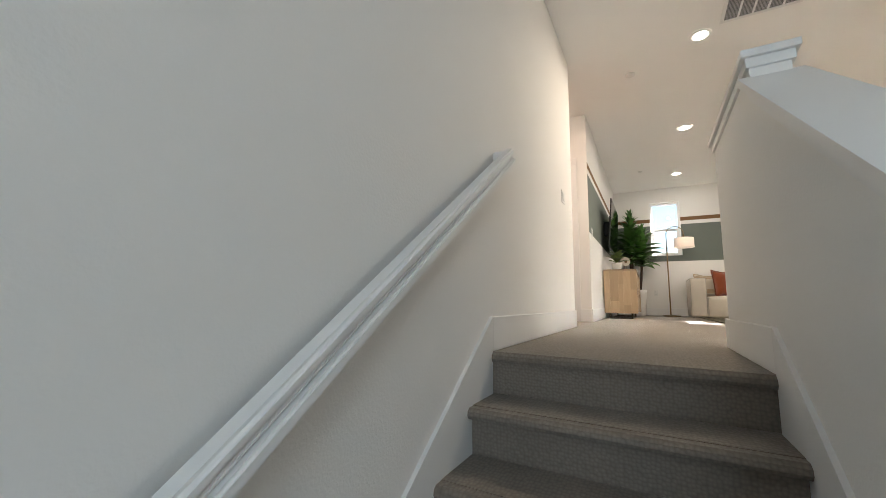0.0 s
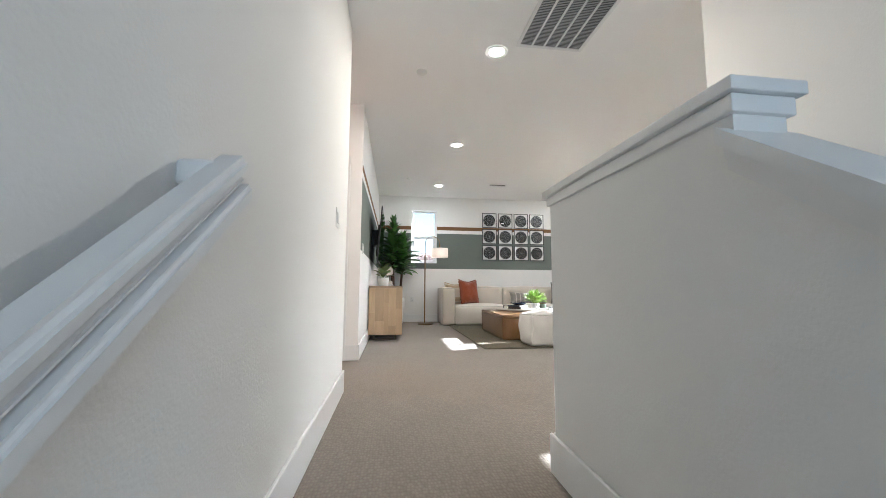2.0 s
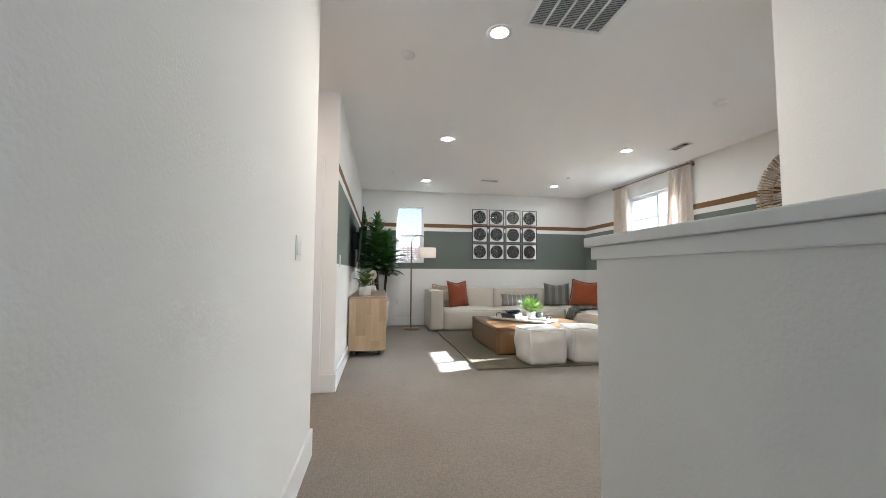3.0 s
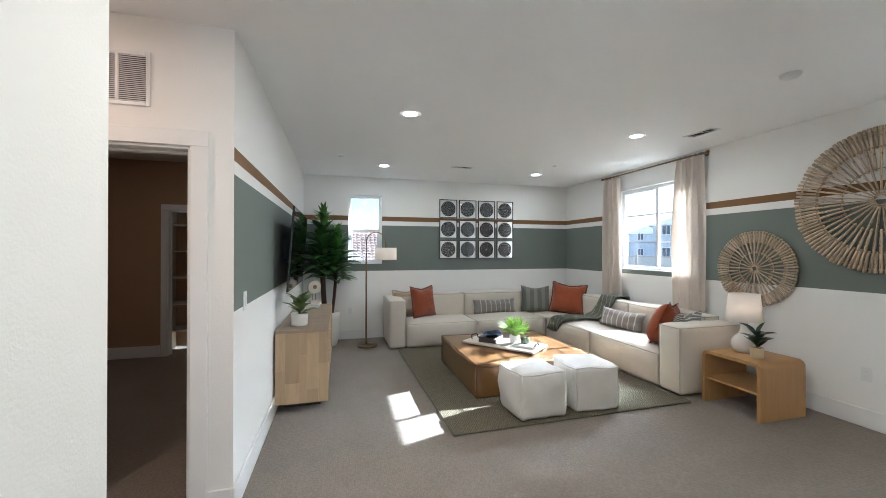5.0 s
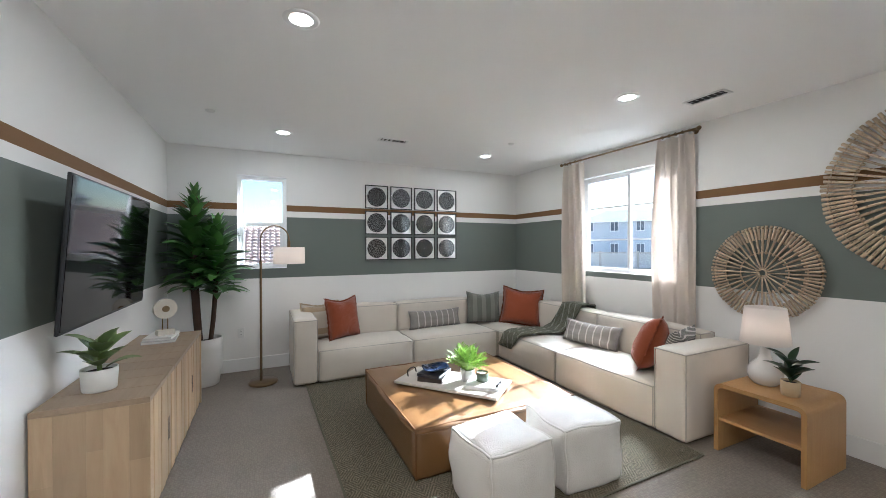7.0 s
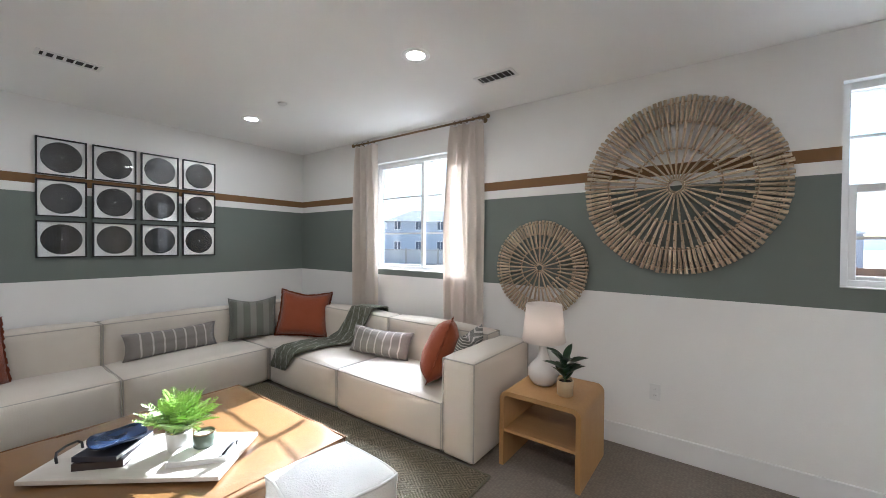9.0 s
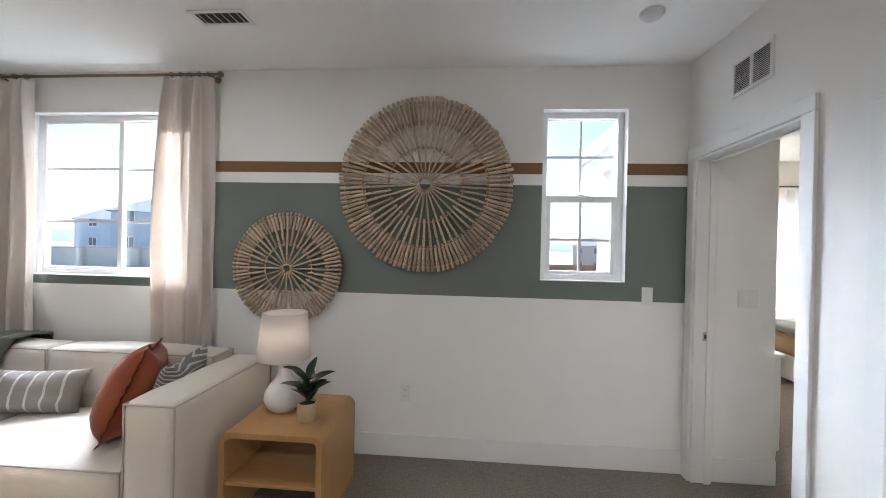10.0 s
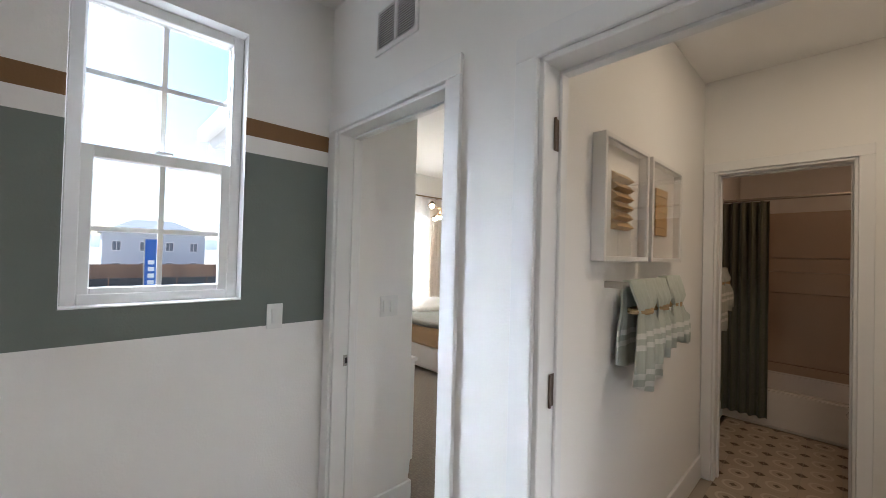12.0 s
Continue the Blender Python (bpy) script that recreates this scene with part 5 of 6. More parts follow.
gr = thing("return_grille", (1.067, 3.26, TOP), "large white ceiling return air grille with grey filter", "vent")
a, b, f = 0.278, 0.45, 0.028
bm = bmesh.new()
for lo, hi in (((-a, -b, -0.012), (-a + f, b, -0.0005)), ((a - f, -b, -0.012), (a, b, -0.0005)), ((-a + f, -b, -0.012), (a - f, -b + f, -0.0005)), ((-a + f, b - f, -0.012), (a - f, b, -0.0005))):
    box(bm, lo, hi, 0.003, 1)
part("frame", bm, M_TRIM, gr)
part("filter", boxm((-a + f, -b + f, -0.003), (a - f, b - f, -0.0006)), M_FILTER, gr)
for i in range(4):
    x = -a + f + (2 * (a - f)) * (i + 1) / 5
    part("divider", boxm((x - 0.007, -b + f, -0.011), (x + 0.007, b - f, -0.003)), M_TRIM, gr)
slat = mesh_of(boxm((-a + f, -0.0012, -0.005), (a - f, 0.0012, 0.0)), "slat")
slat.materials.append(M_GREYCOVER)
for i in range(56):
    shared("slat", slat, gr, pose(0, -b + f + (i + 0.5) * 2 * (b - f) / 56, -0.004, 30, 0, 0))


def wall_vent(at, face_turn, w, h, label):
    """A two-panel louvred grille, facing -y before its turn."""
    v = thing("wall_vent", at, label, "vent", "wall vents", face_turn)
    bm = bmesh.new()
    f = 0.02
    for lo, hi in (((-w / 2, -0.010, -h / 2), (-w / 2 + f, 0.0005, h / 2)), ((w / 2 - f, -0.010, -h / 2), (w / 2, 0.0005, h / 2)), ((-0.008, -0.010, -h / 2 + f), (0.008, 0.0005, h / 2 - f)),
                   ((-w / 2 + f, -0.010, -h / 2), (w / 2 - f, 0.0005, -h / 2 + f)), ((-w / 2 + f, -0.010, h / 2 - f), (w / 2 - f, 0.0005, h / 2))):
        box(bm, lo, hi, 0.002, 1)
    part("frame", bm, M_TRIM, v)
    part("backing", boxm((-w / 2 + f, -0.0015, -h / 2 + f), (w / 2 - f, -0.0005, h / 2 - f)), M_FILTER, v)
    n = int((h - 2 * f) / 0.010)
    sl = mesh_of(boxm((-(w / 2 - f - 0.008) / 2, -0.006, -0.001), ((w / 2 - f - 0.008) / 2, 0.006, 0.001)), "louvre")
    sl.materials.append(M_TRIM)
    for sx in (-1, 1):
        for i in range(n):
            shared("louvre", sl, v, pose(sx * ((w / 2 - f + 0.008) / 2), -0.006, -h / 2 + f + (i + 0.5) * (h - 2 * f) / n, 40, 0, 0))


wall_vent((3.753, YD, 2.408), 180, 0.29, 0.20, "white two-panel louvred wall vent above the door")
wall_vent((-1.058, 4.90, 2.368), 0, 0.30, 0.285, "white two-panel louvred wall vent above the doorway")

M_SMOKE = material("white_plastic", (0.76, 0.76, 0.74), 0.4, colour2=(0.72, 0.72, 0.70))
for x, y, r, lab in ((3.08, 4.46, 0.062, "white round smoke detector on the ceiling"), (0.06, 4.19, 0.05, "white round smoke detector on the ceiling"), (3.735, 3.334, 0.06, "white round smoke detector on the ceiling"),
                     (0.07, 7.64, 0.038, "small white sprinkler cover on the ceiling"), (3.07, 7.42, 0.038, "small white sprinkler cover on the ceiling")):
    s = thing("ceiling_detector", (x, y, TOP), lab, "detector", "ceiling detectors")
    part("cover", lathe([(0, -0.028 * r / 0.06), (r * 0.7, -0.026 * r / 0.06), (r * 0.92, -0.016 * r / 0.06), (r, -0.006), (r, -0.0005)], 32), M_SMOKE, s, smooth=True)


def wall_plate(at, turn, kind, label, gangs=1):
    """A cover plate facing -y before its turn."""
    p = thing("light_switch" if kind == "switch" else "wall_outlet", at, label, "switch" if kind == "switch" else "outlet", "wall plates", turn)
    w = 0.035 + 0.023 * (gangs - 1)
    part("plate", boxm((-w, -0.006, -0.057), (w, -0.0005, 0.057), 0.002), M_SMOKE, p)
    for g in range(gangs):
        x = (g - (gangs - 1) / 2) * 0.046
        if kind == "switch":
            part("rocker", boxm((x - 0.016, -0.010, -0.033), (x + 0.016, -0.005, 0.033), 0.002), M_SMOKE, p)
        else:
            for sz in (-1, 1):
                bm = boxm((x - 0.017, -0.008, sz * 0.021 - 0.014), (x + 0.017, -0.005, sz * 0.021 + 0.014), 0.004)
                part("socket", bm, M_SMOKE, p)
                for sx in (-0.006, 0.006):
                    part("slot", boxm((x + sx - 0.001, -0.0085, sz * 0.021 - 0.004), (x + sx + 0.001, -0.0078, sz * 0.021 + 0.005)), M_DARK, p)


wall_plate((XR, 3.07, 1.165), -90, "switch", "white rocker light switch on the striped wall")
wall_plate((XT, 5.147, 1.157), 90, "switch", "white rocker light switch on the green band")
wall_plate((XL, 3.27, 1.16), 90, "switch", "white two-gang light switch by the stair head", 2)
wall_plate((XR, 4.676, 0.44), -90, "outlet", "white duplex outlet low on the wall")
wall_plate((0.224, YF, 0.467), 0, "outlet", "white duplex outlet low behind the lamp")
wall_plate((4.235, 2.48, 1.176), -90, "switch", "white two-gang light switch inside the bedroom door", 2)

M_NICKEL = material("satin_nickel", (0.42, 0.40, 0.37), 0.35, 0.9)
M_DKNICKEL = material("dark_bronze_hinge", (0.16, 0.12, 0.09), 0.4, 0.8)
for nm, x, y, z, w, h, lab in (("strike_plate", 4.1985, 2.755, 0.93, 0.03, 0.055, "satin nickel door strike plate on the jamb"),
                               ("door_hinge", 3.0615, 2.755, 1.81, 0.035, 0.09, "dark bronze door hinge on the jamb"), ("door_hinge", 3.0615, 2.755, 1.10, 0.035, 0.09, "dark bronze door hinge on the jamb"), ("door_hinge", 3.0615, 2.755, 0.25, 0.035, 0.09, "dark bronze door hinge on the jamb")):
    hg = thing(nm, (x, y, z), lab, "door hardware", "door hardware")
    part("plate", boxm((-0.002, -w / 2, -h / 2), (0.0, w / 2, h / 2), 0.0005, 1), M_NICKEL if nm == "strike_plate" else M_DKNICKEL, hg)
    part("opening" if nm == "strike_plate" else "pin", boxm((-0.003, -0.007, -0.014), (-0.0021, 0.007, 0.014)) if nm == "strike_plate" else cyl(bmesh.new(), (-0.005, w / 2, -h / 2), (-0.005, w / 2, h / 2), 0.004, n=8), M_DARK if nm == "strike_plate" else M_DKNICKEL, hg)

# ---- bedroom beyond the door ----
wall("wall_bedroom_stub", "x", 4.235, XR + 0.16, 2.31, 2.70, 0, TOP)
wall("wall_bedroom_north", "y", 2.31, 2.47, XR + 0.16, 7.16, -3.2, TOP, [], [M_WALL, M_STUCCO, M_WALL])
wall("wall_bedroom_east", "x", 7.0, 7.16, -1.6, 2.31, -3.2, TOP, [(-0.15, 1.05, 0.6, 2.2)], [M_WALL, M_STUCCO, M_WALL])
wall("wall_bedroom_south", "y", -1.6, -1.72, 3.30, 7.16, 0, TOP)
wall("wall_bedroom_west", "x", 3.42, 3.365, -1.6, 2.70, 0, TOP)
skirt("baseboard_bedroom_stub", (4.235 - SK, 2.31 - SK, 0), (4.235, 2.68, SH))
skirt("baseboard_bedroom_stub_end", (4.235, 2.31 - SK, 0), (7.0, 2.31, SH))
skirt("baseboard_bedroom_east", (7.0 - SK, -1.6, 0), (7.0, 2.29, SH))
window("window_4", "x", 7.10, -1, -0.15, 1.05, 0.6, 2.2, "slide", "white vinyl bedroom window with bright daylight")


def side_curtain(x, y0, y1, top, folds, lab):
    c = thing("curtain", (x, (y0 + y1) / 2, 0.02), lab, "curtain", "bedroom curtains")
    bm = bmesh.new()
    nu = folds * 10
    w = (y1 - y0) / 2
    cols = []
    for i in range(nu + 1):
        u = i / nu
        ph = u * folds * 2 * math.pi
        cols.append([bm.verts.new((0.03 * math.sin(ph) * q, (2 * u - 1) * w, z)) for z, q in ((top - 0.02, 1.2), ((top - 0.02) / 2, 0.9), (0.0, 1.0))])
    for p, q in zip(cols, cols[1:]):
        for j in range(2):
            bm.faces.new((p[j], q[j], q[j + 1], p[j + 1]))
    part("panel", bm, M_CURTAIN, c, smooth=True)
    return c


M_SHEER = cloth("white_sheer_voile", (0.82, 0.80, 0.77), (0.78, 0.76, 0.73), 0.002)
t_, b_, node_, link_ = nodes_of(M_SHEER)
tl = node_("ShaderNodeBsdfTranslucent")
tl.inputs["Color"].default_value = (0.80, 0.78, 0.75, 1)
mx = node_("ShaderNodeMixShader")
mx.inputs[0].default_value = 0.4
link_(b_.outputs[0], mx.inputs[1])
link_(tl.outputs[0], mx.inputs[2])
link_(mx.outputs[0], t_.nodes["Material Output"].inputs[0])
sheer = side_curtain(6.93, -0.16, 1.12, 2.32, 10, "white sheer curtain over the bedroom window")
sheer.children[0].data.materials[0] = M_SHEER
side_curtain(6.88, -0.36, -0.12, 2.32, 4, "cream bedroom curtain panel beside the window")
rd = thing("curtain_rod", (6.90, 0.45, 2.35), "thin brass curtain rod above the bedroom window", "curtain rod")
part("pole", cyl(bmesh.new(), (0, -0.88, 0), (0, 0.88, 0), 0.01), M_BRASS, rd)
part("bracket", cyl(bmesh.new(), (0, -0.8, 0), (0.1, -0.8, 0), 0.006, n=8), M_BRASS, rd)
M_TAN = cloth("tan_bedding", (0.50, 0.33, 0.17), (0.42, 0.27, 0.13), 0.003)
M_GREYBED = cloth("grey_green_blanket", (0.26, 0.26, 0.23), (0.21, 0.21, 0.19), 0.003)
M_WHITEBED = cloth("white_bedding", (0.75, 0.73, 0.70), (0.70, 0.68, 0.65), 0.003)
bd = thing("bed", (5.95, -0.2, 0), "upholstered cream bed with tan duvet and grey blanket", "bed")
part("frame", soft_box(bmesh.new(), (-1.0, -0.85, 0.03), (1.0, 0.80, 0.33), 0.03, 0.004, 6), M_WHITEBED, bd, smooth=True)
part("duvet", soft_box(bmesh.new(), (-0.97, -0.83, 0.30), (1.0, 0.83, 0.60), 0.09, 0.03, 10, 5.0, 0.02), M_TAN, bd, smooth=True)
part("blanket", soft_box(bmesh.new(), (-0.35, -0.84, 0.56), (0.75, 0.85, 0.66), 0.04, 0.02, 10, 9.0, 0.02), M_GREYBED, bd, smooth=True)
part("pillow", soft_box(bmesh.new(), (0.55, -0.2, 0.60), (0.98, 0.5, 0.78), 0.08, 0.05, 8, 3.0, 0.01), M_WHITEBED, bd, smooth=True)
ds = thing("dresser", (4.92, 2.18, 0), "white painted drawer unit against the bedroom wall", "dresser")
part("body", boxm((-0.45, -0.095, 0.10), (0.45, 0.105, 0.75), 0.003, 1), M_TRIM, ds)
part("top", boxm((-0.46, -0.11, 0.75), (0.46, 0.108, 0.775), 0.003, 1), M_TRIM, ds)
for sx in (-0.42, 0.42):
    for sy in (-0.07, 0.08):
        part("leg", cyl(bmesh.new(), (sx, sy, 0), (sx, sy, 0.10), 0.014, 0.022, 10), M_TRIM, ds)
for i in range(3):
    for sx in (-0.22, 0.22):
        dr = part("drawer", boxm((sx - 0.21, -0.107, 0.12 + i * 0.21), (sx + 0.21, -0.0955, 0.315 + i * 0.21), 0.002, 1), M_TRIM, ds)
        part("knob", cyl(bmesh.new(), (sx, -0.107, 0.218 + i * 0.21), (sx, -0.125, 0.218 + i * 0.21), 0.012, 0.015, 12), M_BRASS, dr)
ch = thing("chandelier", (5.85, 0.58, 2.0), "brass cluster chandelier with warm lit globes", "chandelier")
part("stem", cyl(bmesh.new(), (0, 0, 0), (0, 0, 0.70), 0.008, n=8), M_BRASS, ch)
M_GLOBE = emitter("warm_globe_glow", (1.0, 0.78, 0.5), 14.0)
for i in range(6):
    a = i * math.pi / 3
    e = (0.13 * math.cos(a), 0.13 * math.sin(a), 0.05 if i % 2 else -0.09)
    part("arm", cyl(bmesh.new(), (0, 0, 0.02), e, 0.006, n=6), M_BRASS, ch)
    bm = bmesh.new()
    bmesh.ops.create_uvsphere(bm, u_segments=12, v_segments=8, radius=0.03, matrix=Matrix.Translation(e))
    part("globe", bm, M_GLOBE, ch, smooth=True)
    part("cup", lathe([(0.012, 0.0), (0.05, -0.03), (0.052, -0.032), (0.014, 0.004)], 18), M_BRASS, ch).matrix_basis = pose(e[0], e[1], e[2] + (0.05 if i % 2 else 0.035))
lamp("chandelier_light", "POINT", pose(5.85, 0.58, 1.85), 5.0, (1.0, 0.80, 0.55), size=0.12)

# ---- bathroom ----
wall("wall_bath_left", "x", 3.17, 3.30, 0.50, 2.70, 0, TOP)
wall("wall_bath_back", "y", 0.62, 0.50, 1.77, 3.17, 0, TOP, [(2.45, 3.105, 0, 2.07)])
wall("wall_tub_left", "x", 3.30, 3.36, -1.72, 0.50, 0, TOP)
wall("wall_tub_back", "y", -1.60, -1.72, 1.77, 3.30, 0, TOP)
wall("wall_bath_right", "x", 1.77, 1.79, -1.72, 2.70, 0, TOP)
door_casing("door_4", "y", 0.62, 1, 2.45, 3.105, 2.07, 0.12, 0.062)
skirt("baseboard_bath_left", (3.17 - SK, 0.64, 0), (3.17, 2.68, SH))
skirt("baseboard_tub_left", (3.30 - SK, -0.75, 0), (3.30, 0.48, SH))
M_GROUT = material("tile_grout", (0.40, 0.36, 0.30), 0.9)
tagged(part("floor_bath", boxm((1.79, -1.60, -0.25), (3.30, 2.70, -0.006)), M_GROUT), "beige grouted bathroom floor under tiles", "floor", kind="structure")


def tile_paint():
    """Encaustic pattern: rings and diamonds on a beige ground."""
    m = material("patterned_tile", (0.47, 0.40, 0.31), 0.45, colour2=(0.40, 0.34, 0.26), scale=12, vary=0.06)
    t, b, node, link = nodes_of(m)
    co = node("ShaderNodeTexCoord")
    sep = node("ShaderNodeSeparateXYZ")
    link(co.outputs["Object"], sep.inputs[0])

    def math_(op, a, c=None):
        k = node("ShaderNodeMath")
        k.operation = op
        for i, v in enumerate((a, c)):
            if v is None:
                continue
            if isinstance(v, (int, float)):
                k.inputs[i].default_value = v
            else:
                link(v, k.inputs[i])
        return k.outputs[0]
    x, y = math_("ABSOLUTE", sep.outputs["X"]), math_("ABSOLUTE", sep.outputs["Y"])
    r = math_("SQRT", math_("ADD", math_("MULTIPLY", x, x), math_("MULTIPLY", y, y)))
    ring = math_("MULTIPLY", math_("GREATER_THAN", r, 0.045), math_("LESS_THAN", r, 0.060))
    s = math_("ADD", x, y)
    dia = math_("LESS_THAN", s, 0.022)
    corner = math_("GREATER_THAN", s, 0.165)
    for fac, col in ((ring, (0.56, 0.50, 0.41)), (dia, (0.12, 0.09, 0.065)), (corner, (0.10, 0.075, 0.055))):
        mix = node("ShaderNodeMix")
        mix.data_type = "RGBA"
        mix.inputs[7].default_value = (*col, 1)
        link(fac, mix.inputs[0])
        link(b.inputs["Base Color"].links[0].from_socket, mix.inputs[6])
        link(mix.outputs[2], b.inputs["Base Color"])
    return m


M_TILE = tile_paint()
M_TUB = material("white_acrylic", (0.78, 0.76, 0.72), 0.22, colour2=(0.75, 0.73, 0.69))
M_SURROUND = material("beige_acrylic_surround", (0.52, 0.42, 0.33), 0.2, colour2=(0.47, 0.38, 0.30), scale=3)
tub = thing("bathtub", (2.55, -1.18, -0.006), "white acrylic bathtub with glossy beige wall surround", "bathtub")
bm = bmesh.new()
prism(bm, [(-0.42, 0.0), (-0.42, 0.35), (-0.34, 0.35), (-0.28, 0.08), (0.28, 0.08), (0.35, 0.35), (0.43, 0.35), (0.43, 0.02), (0.41, 0.0)], "x", -0.75, 0.74)
bmesh.ops.bevel(bm, geom=[e for e in bm.edges if abs(e.verts[0].co.x - e.verts[1].co.x) > 1], offset=0.015, segments=2, affect="EDGES", clamp_overlap=True)
part("basin", bm, M_TUB, tub)
for z0, z1, d in ((0.35, 0.44, 0.06), (0.44, 1.17, 0.022), (1.17, 1.385, 0.034), (1.385, 1.53, 0.012), (1.53, 2.0, 0.030)):
    part("surround_panel", boxm((-0.75, -0.419, z0), (0.74, -0.419 + d, z1 - 0.002), 0.003, 1), M_SURROUND, tub)
    part("surround_panel", boxm((0.74 - d, -0.415 + d, z0), (0.7405, 0.40, z1 - 0.002), 0.003, 1), M_SURROUND, tub)
M_SHOWER = cloth("dark_green_shower_cloth", (0.13, 0.145, 0.105), (0.10, 0.115, 0.085), 0.003)
sc = side_curtain(3.12, -0.17, 0.17, 1.95, 5, "dark green shower curtain gathered at the tub end")
sc.name = "shower_curtain"
sc.matrix_basis = pose(3.125, -0.695, 0.09, 0, 0, 90)
sc["category"], sc["group"] = "shower curtain", "bathroom textiles"
sc.children[0].data.materials[0] = M_SHOWER
rd = thing("shower_rod", (2.55, -0.70, 2.04), "chrome shower curtain rod across the tub", "rod")
part("pole", cyl(bmesh.new(), (-0.75, 0, 0), (0.75, 0, 0), 0.0125), M_NICKEL, rd)
for sx in (-0.745, 0.745):
    part("flange", cyl(bmesh.new(), (sx - 0.006, 0, 0), (sx + 0.005, 0, 0), 0.03), M_NICKEL, rd)
tw = thing("toilet", (2.02, -0.30, -0.006), "white ceramic toilet beside the tub", "toilet", turn=0)
part("bowl", lathe([(0, 0), (0.11, 0), (0.105, 0.12), (0.15, 0.28), (0.19, 0.38), (0, 0.38)], 28), M_CERAMIC, tw, smooth=True).matrix_basis = pose(0.22, 0, 0) @ Matrix.Diagonal((1.25, 1, 1, 1))
part("seat", lathe([(0, 0.385), (0.19, 0.385), (0.195, 0.395), (0.19, 0.41), (0, 0.415)], 28), M_CERAMIC, tw, smooth=True).matrix_basis = pose(0.22, 0, 0) @ Matrix.Diagonal((1.25, 1, 1, 1))
part("tank", boxm((-0.20, -0.21, 0.36), (-0.02, 0.21, 0.76), 0.02), M_CERAMIC, tw)

# shadow boxes and towels on the bath wall
M_BOXFRAME = material("white_box_frame", (0.78, 0.77, 0.75), 0.4)
M_FAN = material("folded_tan_paper", (0.50, 0.33, 0.13), 0.8, colour2=(0.42, 0.27, 0.10), scale=20)
for y0, y1, fold in ((1.845, 2.31, True), (1.325, 1.80, False)):
    b = thing("shadow_box", (3.17, (y0 + y1) / 2, 1.705), "white shadow box frame with tan folded paper art", "wall art", "shadow boxes")
    w, h, d = (y1 - y0) / 2, 0.246, 0.054
    bm = bmesh.new()
    for lo, hi in (((-d, -w, -h), (-0.001, -w + 0.02, h)), ((-d, w - 0.02, -h), (-0.001, w, h)), ((-d, -w + 0.02, -h), (-0.001, w - 0.02, -h + 0.02)), ((-d, -w + 0.02, h - 0.02), (-0.001, w - 0.02, h))):
        box(bm, lo, hi, 0.002, 1)
    part("frame", bm, M_BOXFRAME, b)
    part("backing", boxm((-0.012, -w + 0.02, -h + 0.02), (-0.004, w - 0.02, h - 0.02)), M_MAT, b)
    bm = bmesh.new()
    for i in range(6):
        z0 = -0.115 + i * 0.04
        if fold:
            prism(bm, [(-0.012, z0), (-0.042, z0 + 0.012), (-0.012, z0 + 0.039)], "y", -0.085, 0.085)
        else:
            box(bm, (-0.020 - 0.002 * (i % 2), -0.085, z0), (-0.012, 0.085, z0 + 0.0395), 0.003, 1)
    part("folded_paper", bm, M_FAN, b)
    g = part("glazing", boxm((-d + 0.006, -w + 0.02, -h + 0.02), (-d + 0.009, w - 0.02, h - 0.02)), M_PICGLASS, b)
    g.visible_shadow = False
M_TOWEL = material("pale_sage_terry", (0.50, 0.53, 0.46), 0.97, colour2=(0.44, 0.47, 0.41), scale=8, bump=1.0, bump_scale=220, sheen=0.3)
M_TOWELBAND = material("white_terry_band", (0.72, 0.72, 0.68), 0.95, bump=0.8, bump_scale=200)
M_JUTE = material("jute_tie", (0.42, 0.30, 0.16), 0.95, bump=0.8, bump_scale=150)


banded(M_TOWEL, "Z", [(z, z + 0.022, (0.70, 0.70, 0.65)) for z in (-0.42, -0.37, -0.26, -0.215)])


